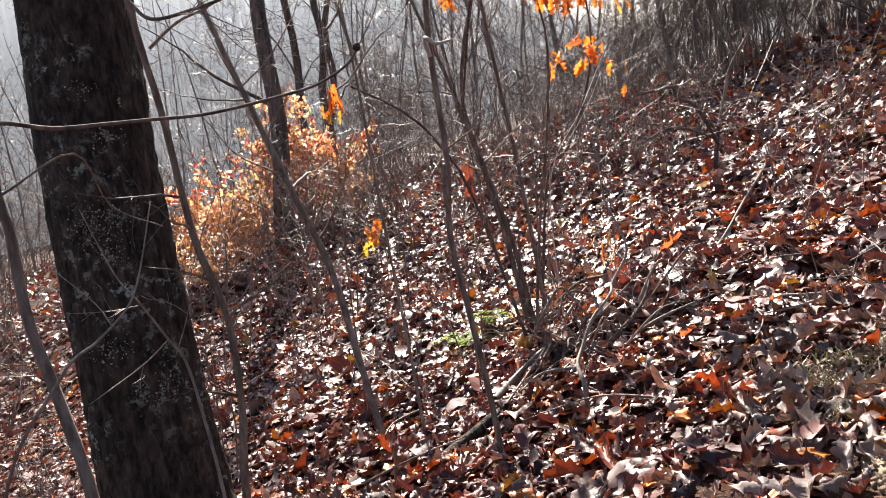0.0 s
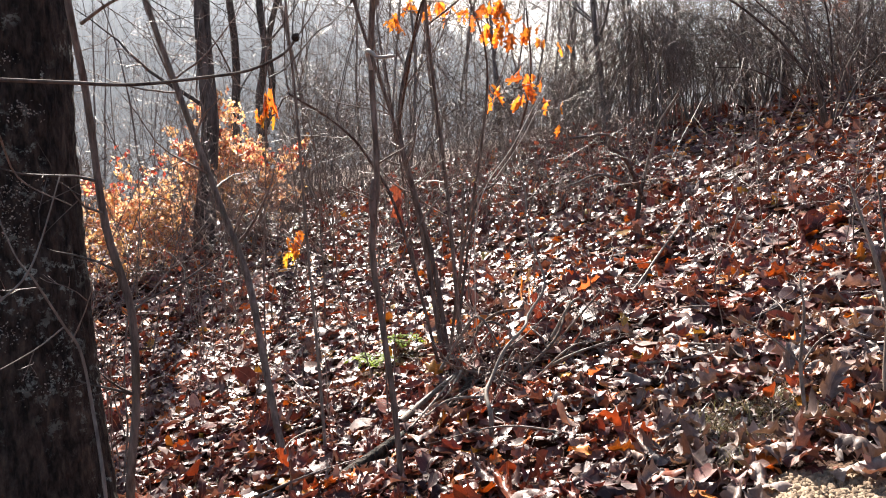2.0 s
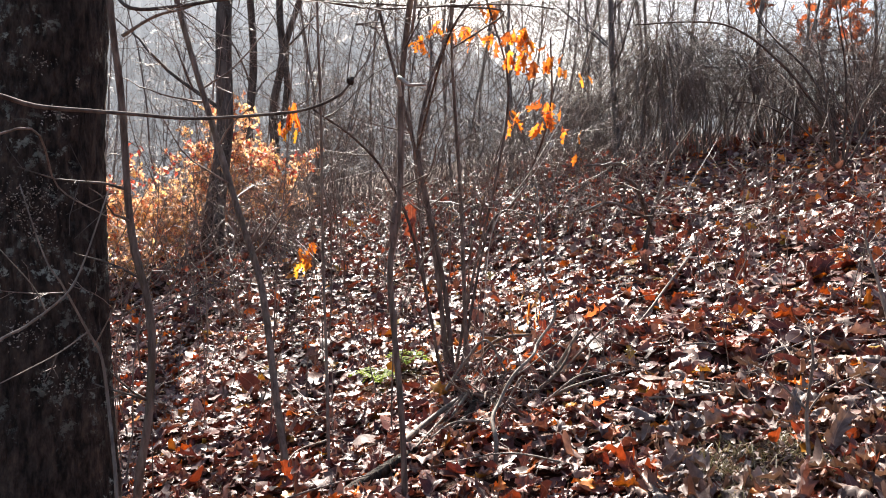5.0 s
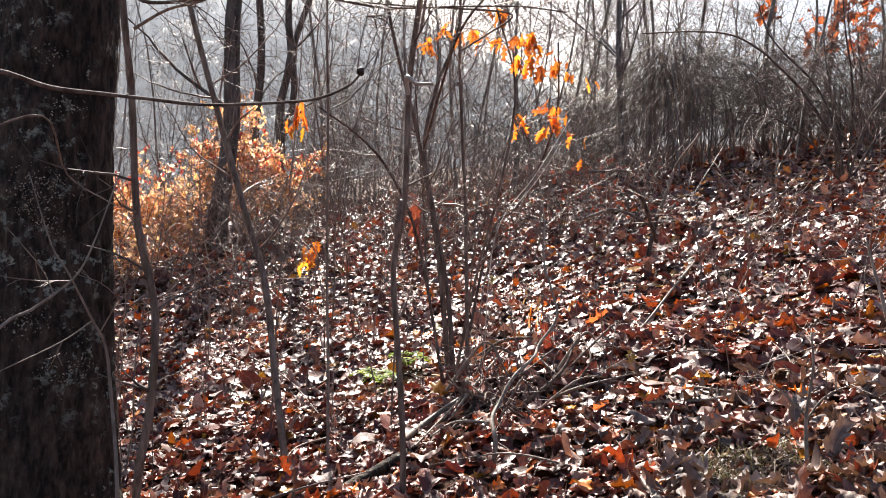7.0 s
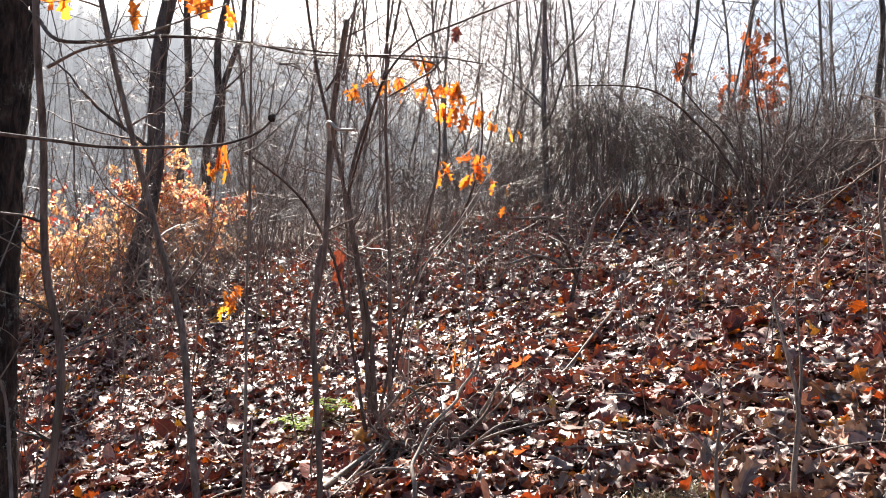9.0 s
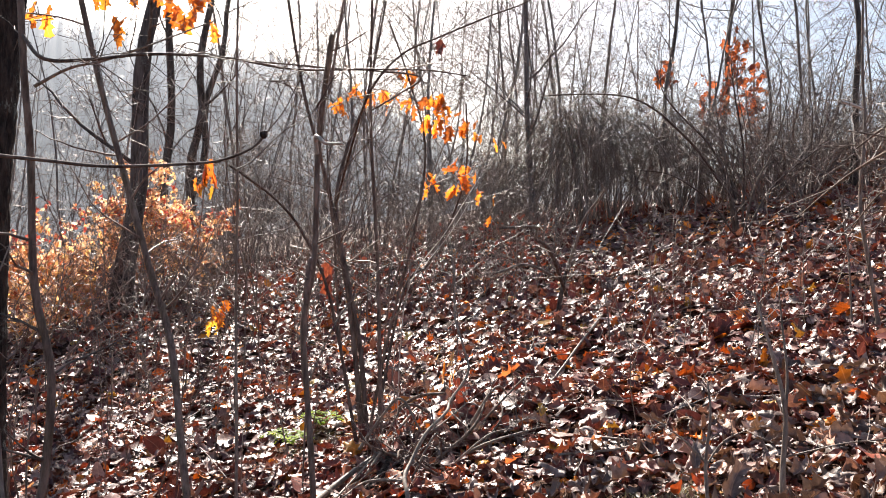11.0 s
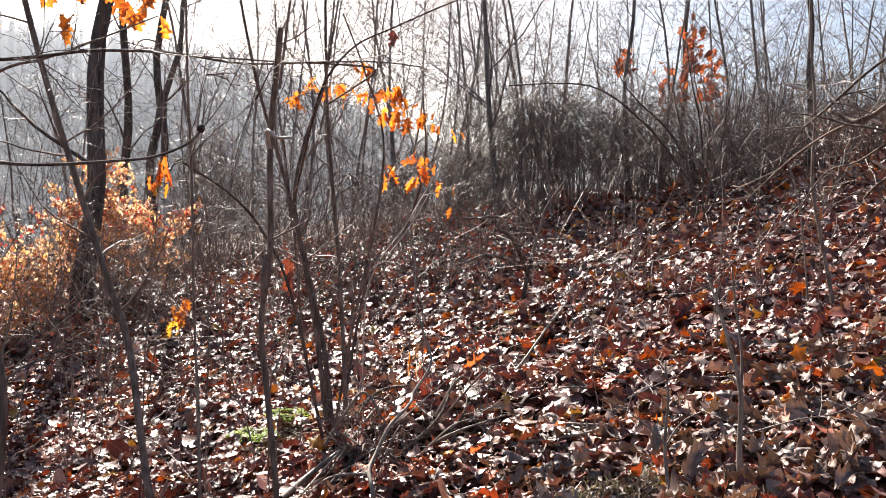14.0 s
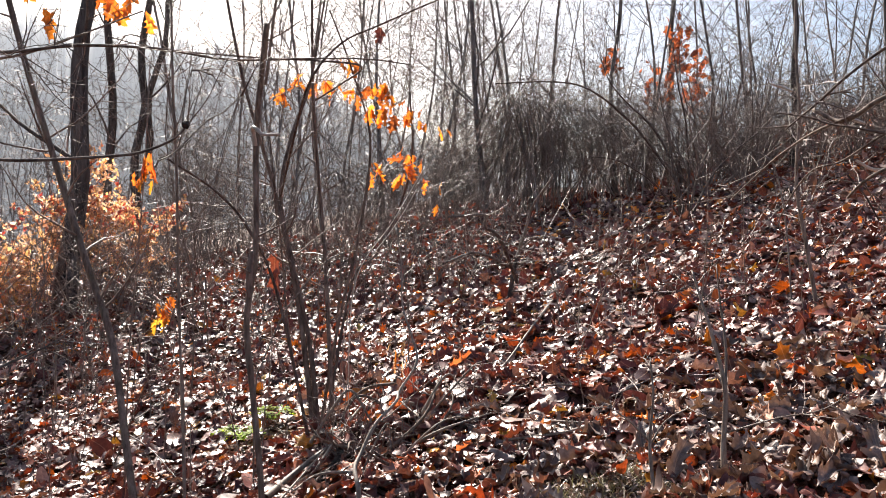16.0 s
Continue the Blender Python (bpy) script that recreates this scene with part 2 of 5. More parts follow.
M_BOUGH = bark_material("dark_bough_bark", (0.075, 0.057, 0.049), (0.22, 0.175, 0.15), 55.0, rough=0.8, depth=0.001, gloss=0.1)
# pale wood of peeled stubs and sticks, also of strips coloured as sunlit
M_PEELED = bark_material("peeled_pale_wood", (0.5, 0.46, 0.4), (0.68, 0.63, 0.57), 50.0, rough=0.5, depth=0.001)
M_DEAD = bark_material("weathered_dead_wood", (0.14, 0.115, 0.1), (0.31, 0.265, 0.225), 50.0, rough=0.65, depth=0.002)
M_TREE = bark_material("grey_tree_bark", (0.055, 0.045, 0.04), (0.185, 0.16, 0.145), 18.0, lichen=0.3, rough=0.8, depth=0.006)
# lighter version of the grey bark: distance haze painted onto far stems
M_POLE = bark_material("hazed_grey_bark", (0.13, 0.115, 0.108), (0.31, 0.28, 0.265), 18.0, lichen=0.3, rough=0.75, depth=0.004)
M_SOIL = soil_material()
M_EARTH = bark_material("dry_earth", (0.17, 0.125, 0.09), (0.36, 0.28, 0.205), 60.0, rough=0.95, depth=0.001)
M_HILL = far_hill_material()


# ---------------------------------------------------------------- builders
def mesh_from(name, verts, faces, mat, smooth=True, blade=None):
    me = bpy.data.meshes.new(name)
    me.from_pydata(verts, [], faces)
    if smooth:
        me.shade_smooth()
    if blade is not None:
        me.attributes.new("blade", "FLOAT_VECTOR", "POINT").data.foreach_set("vector", np.asarray(blade, np.float32).ravel())
    me.materials.append(mat)
    return me


def thing(name, place, label, category, group="", kind=""):
    ob = new(name)
    ob.empty_display_size = 0.1
    ob.location = place
    return tagged(ob, label, category, group, kind)


def part(name, me, parent, label="", m=None, kind=""):
    ob = new(name, me)
    ob.parent = parent
    if m is not None:
        ob.matrix_local = m
    return tagged(ob, label, kind=kind)


def smooth_line(pts, radii, steps=5):
    """A rounded line through a few points, with its radii."""
    p = [Vector(q) for q in pts]
    p = [2 * p[0] - p[1], *p, 2 * p[-1] - p[-2]]
    r = [radii[0], *radii, radii[-1]]
    out, rad = [], []
    for i in range(1, len(p) - 2):
        for k in range(steps):
            t = k / steps
            a, b, c, d = p[i - 1], p[i], p[i + 1], p[i + 2]
            out.append(0.5 * (2 * b + (c - a) * t + (2 * a - 5 * b + 4 * c - d) * t * t + (3 * b - a - 3 * c + d) * t ** 3))
            rad.append(r[i] * (1 - t) + r[i + 1] * t)
    return out + [p[-2]], rad + [radii[-1]]


def tubes(lines, sides, origin=(0, 0, 0), rng=None, rough=0.0):
    """Tubes round lines of points with radii: verts and faces."""
    verts, faces = [], []
    ring = [(math.cos(2 * math.pi * k / sides), math.sin(2 * math.pi * k / sides)) for k in range(sides)]
    ox, oy, oz = origin
    for pts, radii in lines:
        first = len(verts)
        n = len(pts)
        side = None
        for i in range(n):
            d = (pts[min(i + 1, n - 1)] - pts[max(i - 1, 0)])
            if d.length < 1e-7:
                d = Vector((0, 0, 1))
            d = d.normalized()
            ref = side if side is not None else (Vector((1, 0, 0)) if abs(d.x) < 0.8 else Vector((0, 1, 0)))
            side = (ref - d * ref.dot(d)).normalized()
            up = d.cross(side)
            p, r = pts[i], radii[i]
            if rough and rng:
                r *= 1 + rng.uniform(-rough, rough)
            for c, s in ring:
                verts.append((p.x - ox + r * (c * side.x + s * up.x), p.y - oy + r * (c * side.y + s * up.y), p.z - oz + r * (c * side.z + s * up.z)))
        for i in range(n - 1):
            a = first + i * sides
            for k in range(sides):
                k2 = (k + 1) % sides
                faces.append((a + k, a + k2, a + sides + k2, a + sides + k))
        faces.append(tuple(range(first + (n - 1) * sides, first + n * sides)))
    return verts, faces


def grow(levels, p, d, length, r, rng, level=0, deepest=2, kids=(6, 4), up=0.05, wiggle=0.16, spread=0.75, share=0.45, bare=0.25, taper=0.2, seg=0.12, thin=0.001):
    """A branch that wanders, with branches of its own; levels[k] gathers the lines of each order."""
    steps = max(3 if level < 2 else 2, min(14 if level < 1 else 5, int(length / seg)))
    pts, radii = [p.copy()], [r]
    d = d.normalized()
    for i in range(1, steps + 1):
        d = (d + Vector((rng.gauss(0, wiggle), rng.gauss(0, wiggle), rng.gauss(0, wiggle) + up))).normalized()
        pts.append(pts[-1] + d * (length / steps))
        radii.append(max(r * (1 - (1 - taper) * i / steps), thin * 0.8))
    levels[level].append((pts, radii))
    if level < deepest:
        for _ in range(kids[level]):
            u = rng.uniform(bare, 0.98) * steps
            i = min(int(u), steps - 1)
            q = pts[i].lerp(pts[i + 1], u - i)
            along = (pts[i + 1] - pts[i]).normalized()
            out = along.orthogonal()
            out.rotate(Matrix.Rotation(rng.uniform(0, 2 * math.pi), 3, along))
            way = (along * (1 - spread * 0.6) + out * spread).normalized()
            grow(levels, q, way, length * share * rng.uniform(0.5, 1.25) * (1.15 - 0.5 * u / steps), max(radii[i] * 0.55, thin), rng, level + 1, deepest, kids, up, wiggle * 1.15, spread, share, 0.15, taper, seg, thin)


def leaf_blade(rng, lobes, detail, curl, cup):
    """One dry leaf, 1 long along +y: lobed at will, rolled at its sides, bowed along its rib and crumpled; verts, faces and blade coordinates."""
    rows = detail
    across = (-1, -0.55, 0, 0.55, 1) if rows > 9 else (-1, 0, 1)
    n = len(across)
    verts, blade, faces = [], [], []
    bend = rng.uniform(-1.0, 1.0) * curl * 2.0
    twist = rng.uniform(-1.0, 1.0) * cup
    rolls = [rng.triangular(-1.0, 3.4, 1.0) * cup for _ in (0, 1)]
    fold = rng.uniform(-0.1, 0.6) * cup
    phase, waves, where = rng.uniform(0, 6.28), rng.choice((2.6, 3.0, 3.4)), rng.uniform(0, 90)
    bow = rng.uniform(-0.1, 0.1)
    y = z = 0.0
    for i in range(rows + 1):
        v = i / rows
        slope = bend * (v - 0.4)
        if i:
            y += math.cos(slope) / rows
            z += math.sin(slope) / rows
        half = 0.34 * math.sin(math.pi * min(1, 0.05 + 0.93 * v ** 0.85)) ** 0.55
        if lobes:
            half *= (0.86 + 0.36 * math.cos(6.283 * waves * v + 2.2)) if rows > 9 else (0.62, 1.2)[i % 2] * rng.uniform(0.85, 1.15)
        half = max(half, 0.012)
        for s in across:
            w = abs(s) * half
            turn = rolls[s > 0] * abs(s) * (0.7 + 0.5 * math.sin(v * 5 + phase)) * half / 0.3
            x, h = (w * math.sin(turn) / turn, w * (1 - math.cos(turn)) / turn) if abs(turn) > 1e-3 else (w, 0.0)
            x = math.copysign(x, s) if s else 0.0
            h += fold * w + (0.12 + cup) * (0.17 * noise.noise(Vector((v * 3.4, s * 1.5, where))) + 0.07 * noise.noise(Vector((v * 9.0, s * 3.1, where)))) * (0.4 + 0.6 * abs(s))
            tw = twist * (v - 0.5)
            x, h = x * math.cos(tw) - h * math.sin(tw), x * math.sin(tw) + h * math.cos(tw)
            sweep = 0.06 * abs(s) * (math.cos(6.283 * waves * v + 2.9) if lobes and rows > 9 else 1 if lobes and i % 2 else 0)
            verts.append((x + bow * math.sin(math.pi * v), y + sweep - h * math.sin(slope), z + h * math.cos(slope)))
            blade.append((s * half, v, 0))
    for i in range(rows):
        for k in range(n - 1):
            a = n * i + k
            faces.append((a, a + 1, a + n + 1, a + n))
    return np.array(verts), faces, np.array(blade)


LEAF_RNG = random.Random(11)
FINE = [leaf_blade(LEAF_RNG, True, 13, 0.8, (0.5, 0.75, 1.05)[k % 3]) for k in range(24)] + [leaf_blade(LEAF_RNG, False, 7, 0.5, 0.35) for _ in range(6)]
MEDIUM = [leaf_blade(LEAF_RNG, True, 9, 0.8, (0.5, 0.75, 1.05)[k % 3]) for k in range(16)] + [leaf_blade(LEAF_RNG, False, 5, 0.5, 0.35) for _ in range(4)]
COARSE = [leaf_blade(LEAF_RNG, True, 5, 0.6, 0.45) for _ in range(10)] + [leaf_blade(LEAF_RNG, False, 3, 0.7, 0.6) for _ in range(3)]
SIMPLE = [leaf_blade(LEAF_RNG, False, 2, 0.7, 0.6) for _ in range(8)]
HANGING = [leaf_blade(LEAF_RNG, True, 14, 0.5, 0.55) for _ in range(10)]
CRUMPLED = [leaf_blade(LEAF_RNG, True, 14, 0.8, 1.0) for _ in range(8)]


def leaf_cloud(name, shapes, places, mat):
    """Many leaves in one mesh. places: rows of (point, 3x3 turn and size)."""
    verts, faces, blades, first = [], [], [], 0
    for k, (p, m) in enumerate(places):
        v, f, b = shapes[k % len(shapes)]
        verts.append(v @ np.array(m).T + np.array(p))
        blades.append(b)
        faces += [tuple(i + first for i in q) for q in f]
        first += len(v)
    return mesh_from(name, np.concatenate(verts).tolist(), faces, mat, True, np.concatenate(blades))


def turned(rng, size, tilt, flat=None):
    """A leaf's turn and size: lying roughly along the slope flat (its normal), tipped by up to tilt."""
    m = Matrix.Rotation(rng.uniform(0, 2 * math.pi), 3, "Z")
    tip = Matrix.Rotation(rng.gauss(0, tilt), 3, "X") @ Matrix.Rotation(rng.gauss(0, tilt), 3, "Y")
    m = m @ tip
    if flat is not None:
        m = Vector((0, 0, 1)).rotation_difference(flat).to_matrix() @ m
    if rng.random() < 0.5:
        m = m @ Matrix.Rotation(math.pi, 3, "Y")
    return m @ Matrix.Diagonal((size * rng.uniform(0.8, 1.15), size, size))


# ---------------------------------------------------------------- the ground
def eased(a, b, v):
    t = max(0.0, min(1.0, (v - a) / (b - a)))
    return t * t * (3 - 2 * t)


def ground_z(x, y):
    """The hillside: it falls to the left, climbs to the right, rises gently ahead and levels off past a low crest."""
    px, py = x, max(y, -6.0)
    far = math.hypot(px, py)
    if far > 12.5:
        keep = (12.5 + (far - 12.5) * (0.03 if x > 0 else 0.12)) / far
        px, py = px * keep, py * keep
    b = 0.249 - 0.12 * eased(5, 11, py) * eased(0, 2.5, -px)
    z = 0.04 + b * px - 0.006 * py + 0.0055 * max(py - 3, 0) ** 2 + 0.018 * max(min(py, 12.5) - 8, 0) ** 2 * eased(-3, 1, px) + 0.006 * max(min(py, 12.5) - 8, 0) ** 2 * eased(1, -3, px)
    if far > 12.5:
        z += (min(far, 40.0) - 12.5) * (0.085 * eased(-4, 2, px) + 0.12 * eased(18, 34, math.degrees(math.atan2(px, max(py, 0.01)))))
    z -= 0.08 * math.exp(-((x + 0.55) ** 2 + (y - 4.2) ** 2) / 0.35) + 0.015
    if x < -9:
        z -= 0.11 * min(-9 - x, 140.0) * eased(-9, -30, x)
    if abs(x) < 30 and -6 < y < 40:
        z += 0.035 * noise.noise(Vector((x * 0.9, y * 0.9, 0.3))) + 0.02 * noise.noise(Vector((x * 2.7, y * 2.7, 4.1)))
        steps = eased(1.7, 2.3, y) * eased(10, 7, y) * (0.45 + 0.75 * eased(-0.6, 0.9, x))
        z += steps * (0.055 * noise.noise(Vector((x * 0.8 + 5, y * 2.2, 2.2))) + 0.034 * noise.noise(Vector((x * 2.1, y * 4.6, 7.4))))
        z += 0.13 * eased(3.15, 3.5, y) * eased(4.3, 3.6, y) * math.exp(-((x - 0.15) / 0.45) ** 2)
    return z


def ground_normal(x, y):
    e = 0.08
    return Vector((ground_z(x - e, y) - ground_z(x + e, y), ground_z(x, y - e) - ground_z(x, y + e), 2 * e)).normalized()


def stretched_axis(near_low, near_high, step, reach):
    axis = list(np.arange(near_low, near_high + 1e-6, step))
    gap, v = step, axis[-1]
    while v < reach:
        gap *= 1.35
        v += gap
        axis.append(v)
    gap, v = step, axis[0]
    while v > -reach:
        gap *= 1.35
        v -= gap
        axis.insert(0, v)
    return axis


xs, ys = stretched_axis(-9, 12, 0.125, 900), stretched_axis(0, 18, 0.125, 900)
g_verts = [(x, y, ground_z(x, y)) for y in ys for x in xs]
g_faces = [(j * len(xs) + i, j * len(xs) + i + 1, (j + 1) * len(xs) + i + 1, (j + 1) * len(xs) + i) for j in range(len(ys) - 1) for i in range(len(xs) - 1)]
ground = tagged(new("ground", mesh_from("ground", g_verts, g_faces, M_SOIL)), "dark woodland soil on a hillside under fallen leaves", "ground", kind="structure")

# the wooded slope across the valley
h_rng = random.Random(5)
h_verts, h_faces, h_n = [], [], 1500
for i in range(h_n + 1):
    az = radians(-75 + 150 * i / h_n)
    crest = 0.12 * eased(10, -12, math.degrees(az)) + 0.115 + 0.03 * eased(-10, -40, math.degrees(az))
    crest *= 1 + 0.05 * noise.noise(Vector((i * 0.013, 0, 0))) + 0.05 * noise.noise(Vector((i * 0.11, 3, 0))) + h_rng.uniform(-0.045, 0.045)
    for j in range(9):
        u = j / 8
        far = 300 + 190 * u
        z = -25 + (far * crest + 25) * math.sin(u * math.pi / 2) + 3.0 * noise.noise(Vector((i * 0.11, j * 2.1, 2)))
        h_verts.append((math.sin(az) * far, math.cos(az) * far, z))
h_faces = [(i * 9 + j, (i + 1) * 9 + j, (i + 1) * 9 + j + 1, i * 9 + j + 1) for i in range(h_n) for j in range(8)]
tagged(new("backdrop", mesh_from("backdrop", h_verts, h_faces, M_HILL)), "wooded ridge across the valley, haze painted on and faintly glowing", "hill", kind="structure")


# ---------------------------------------------------------------- woody plants
def on_ground(x, y, sink=0.03):
    return Vector((x, y, ground_z(x, y) - sink))


def plant(name, label, category, stems, twig_rng=None, twigs=0, twig_length=0.35, mat=None, group="", sides=8, bare=0.35, depth=1, up=0.03, girth=0.68, spray=None):
    """A sapling or shrub from a few stems (points, radius at the foot, radius at the top), with side twigs."""
    mat = mat or M_SAPLING
    base = Vector(stems[0][0][0])
    ob = thing(name, base, label, category, group)
    side = [[], [], []]
    for pts, r0, r1 in stems:
        n, r0, r1 = len(pts), r0 * girth, r1 * girth
        line, radii = smooth_line(pts, [r0 + (r1 - r0) * i / (n - 1) for i in range(n)])
        v, f = tubes([(line, radii)], sides, base, twig_rng, 0.06)
        part("stem", mesh_from("stem", v, f, mat), ob)
        if twigs and twig_rng:
            for _ in range(twigs):
                u = twig_rng.uniform(bare, 0.97) * (len(line) - 1)
                i = int(u)
                along = (line[i + 1] - line[i]).normalized()
                out = along.orthogonal()
                out.rotate(Matrix.Rotation(twig_rng.uniform(0, 6.283), 3, along))
                grow(side, line[i].lerp(line[i + 1], u - i), along * 0.55 + out * 0.8, twig_length * twig_rng.uniform(0.5, 1.4), max(radii[i] * 0.4, 0.0018), twig_rng, 0, depth, (4, 3), up, 0.13, 0.7, 0.5, 0.2, 0.3, 0.06)
    if any(side):
        v, f = tubes([line for lines in side for line in lines], 4, base)
        part("twig_spray", mesh_from("twig_spray", v, f, spray or M_TWIG), ob, kind="stuff")
    return ob


def add_leaf(parent, place, rng, size, mat, hang=1.0, shapes=HANGING, loose=28, wide=1.0):
    """One leaf that hangs from a twig, as a part of its plant."""
    v, f, b = shapes[rng.randrange(len(shapes))]
    m = Matrix.Rotation(rng.uniform(0, 6.283), 3, "Z") @ Matrix.Rotation(radians(-90 * hang + rng.gauss(0, loose)), 3, "X") @ Matrix.Rotation(rng.gauss(0, 0.5), 3, "Y")
    v = v @ np.array(m @ Matrix.Diagonal((size * wide, size, size))).T + np.array(Vector(place) - parent.location)
    stems = [o for o in parent.children if o.name.startswith("stem")]
    spot = Vector(place) - parent.location
    nearest = min(stems, key=lambda o: min((q.co - spot).length_squared for q in o.data.vertices))
    return part("leaf", mesh_from("leaf", v.tolist(), f, mat, True, b), nearest)


# the big trunk close by, with furrowed bark
def big_trunk():
    rng = random.Random(3)
    foot = Vector((-1.42, 2.36, ground_z(-1.42, 2.36) - 0.12))
    ob = thing("tree", foot, "thick dark tree trunk with flaky bark and pale lichen", "tree")
    sides, rows, height = 150, 190, 9.0
    line, _ = smooth_line([foot, (-1.455, 2.40, 0.27), (-1.50, 2.46, 0.96), (-1.50, 2.50, 1.57), (-1.47, 2.52, 2.6), (-1.42, 2.56, 4.6), (-1.36, 2.6, foot.z + height)], [1] * 7, 12)
    verts, faces = [], []
    for j in range(rows + 1):
        u = (j / rows) ** 1.25 * (len(line) - 1)
        i = min(int(u), len(line) - 2)
        c = line[i].lerp(line[i + 1], u - i)
        h = c.z - foot.z
        r = 0.192 - 0.006 * min(h, 2.5) - 0.018 * max(h - 2.5, 0) + 0.10 * math.exp(-h / 0.22)
        for k in range(sides):
            a = 2 * math.pi * k / sides
            flare = 1 + 0.18 * math.exp(-h / 0.25) * math.sin(3 * a + 0.7)
            q = Vector((math.cos(a) * 5.5, math.sin(a) * 5.5, h * 5.0))
            ridge = 1 - abs(noise.noise(q)) * 2.2
            plate = noise.noise(Vector((math.cos(a) * 12, math.sin(a) * 12, h * 22)))
            fine = noise.noise(Vector((math.cos(a) * 26, math.sin(a) * 26, h * 60)))
            rr = r * flare + 0.006 * ridge + 0.005 * plate + 0.0025 * fine - 0.002
            verts.append((c.x - foot.x + rr * math.cos(a), c.y - foot.y + rr * math.sin(a), c.z - foot.z))
    for j in range(rows):
        for k in range(sides):
            k2 = (k + 1) % sides
            faces.append((j * sides + k, j * sides + k2, (j + 1) * sides + k2, (j + 1) * sides + k))
    faces.append(tuple(range(rows * sides, (rows + 1) * sides)))
    part("trunk", mesh_from("trunk", verts, faces, M_TRUNK), ob)
    tufts = []
    for x, z, wide, n in ((-1.38, 1.11, 0.03, 26), (-1.42, 0.86, 0.06, 70), (-1.44, 0.8, 0.05, 40), (-1.4, 0.74, 0.03, 20), (-1.3, 1.22, 0.02, 10), (-1.42, 1.26, 0.03, 14), (-1.43, 0.45, 0.05, 40), (-1.34, 0.3, 0.06, 30)):
        for _ in range(n * 3):
            tx, tz = x + rng.gauss(0, wide * 0.75), z + rng.gauss(0, wide * 0.5)
            cx, cy = (-1.455 + (tz - 0.27) * -0.055, 2.40 + (tz - 0.27) * 0.08) if tz < 1.1 else (-1.5, 2.475)
            dx = max(-0.16, min(0.16, tx - cx))
            dy = math.sqrt(0.19 ** 2 - dx * dx)
            tufts.append((Vector((cx + dx * 1.03, cy - dy * 1.03, tz)) - foot, turned(rng, rng.uniform(0.003, 0.0085), 0.7, Vector((dx, -dy, 0)).normalized())))
    part("lichen", leaf_cloud("lichen", SIMPLE, tufts, M_LICHEN), ob, "pale grey tufts of lichen on the bark", None, "stuff")
    limbs = [[], [], []]
    for h, a in ((4.4, 0.3), (5.2, 2.2), (6.0, 4.0), (6.8, 5.4), (7.4, 1.2), (8.2, 3.0), (8.7, 0.4)):
        grow(limbs, Vector((-1.42 + 0.011 * (h - 4.6), 2.57, foot.z + h)), Vector((math.cos(a), math.sin(a), 0.8)), 1.6, 0.04, rng, 0, 2, (7, 5), 0.05, 0.12)
    v, f = tubes(limbs[0] + limbs[1] + limbs[2], 5, foot)
    part("crown", mesh_from("crown", v, f, M_TREE), ob, kind="stuff")


big_trunk()

r1 = random.Random(21)
plant("sapling", "slender brown sapling beside the thick trunk", "sapling", [
    ([on_ground(-1.08, 2.22), (-1.05, 2.18, 0.02), (-1.02, 2.18, 0.24), (-1.02, 2.19, 0.52), (-1.07, 2.17, 0.77), (-1.08, 2.13, 1.13), (-1.09, 2.07, 1.44), (-1.13, 2.0, 2.3)], 0.021, 0.013),
    ([(-1.04, 2.05, 1.3), (-0.94, 2.03, 1.35), (-0.84, 2.06, 1.39), (-0.6, 2.12, 1.52)], 0.0075, 0.003)], r1, 7, 0.3, bare=0.3, spray=M_TREE)
plant("sapling", "leaning brown sapling among fallen leaves", "sapling", [
    ([on_ground(-0.77, 2.85), (-0.86, 2.96, 0.13), (-0.95, 3.06, 0.51), (-1.06, 3.1, 0.8), (-1.2, 3.15, 1.18), (-1.33, 3.14, 1.61), (-1.5, 3.1, 2.3)], 0.023, 0.016)], r1, 10, 0.4, bare=0.3)
stem_e = plant("sapling", "straight grey-brown sapling with a broken top", "sapling", [
    ([on_ground(-0.27, 2.32), (-0.29, 2.33, 0.2), (-0.325, 2.36, 0.47), (-0.345, 2.36, 0.67), (-0.32, 2.34, 0.89), (-0.32, 2.3, 1.22), (-0.295, 2.24, 1.45), (-0.285, 2.22, 1.53)], 0.0145, 0.0125),
    ([(-0.29, 2.25, 1.36), (-0.27, 2.21, 1.5), (-0.24, 2.16, 1.75), (-0.22, 2.1, 2.1)], 0.007, 0.004)], r1, 4, 0.22, bare=0.45)
line, radii = smooth_line([(-0.32, 2.29, 1.19), (-0.325, 2.265, 1.235), (-0.31, 2.24, 1.23), (-0.29, 2.23, 1.215), (-0.24, 2.21, 1.215)], [0.006, 0.0068, 0.0062, 0.005, 0.004])
hook_v, hook_f = tubes([(line, radii)], 7, stem_e.location)
part("hook", mesh_from("hook", hook_v, hook_f, M_PEELED), stem_e, "pale hooked stub")
line, radii = smooth_line([(-0.338, 2.352, 0.74), (-0.336, 2.348, 0.80), (-0.332, 2.344, 0.85), (-0.326, 2.34, 0.88)], [0.008, 0.0125, 0.0115, 0.008])
hook_v, hook_f = tubes([(line, radii)], 9, stem_e.location, r1, 0.12)
part("burl", mesh_from("burl", hook_v, hook_f, M_SHRUB), stem_e, "dark swollen burl")
plant("sapling", "very thin upright grey sapling", "sapling", [
    ([on_ground(-0.61, 2.82), (-0.65, 2.93, 0.21), (-0.69, 3.0, 0.64), (-0.71, 3.0, 1.16), (-0.72, 2.94, 1.57), (-0.73, 2.9, 2.2)], 0.0095, 0.006)], r1, 9, 0.3, bare=0.35)

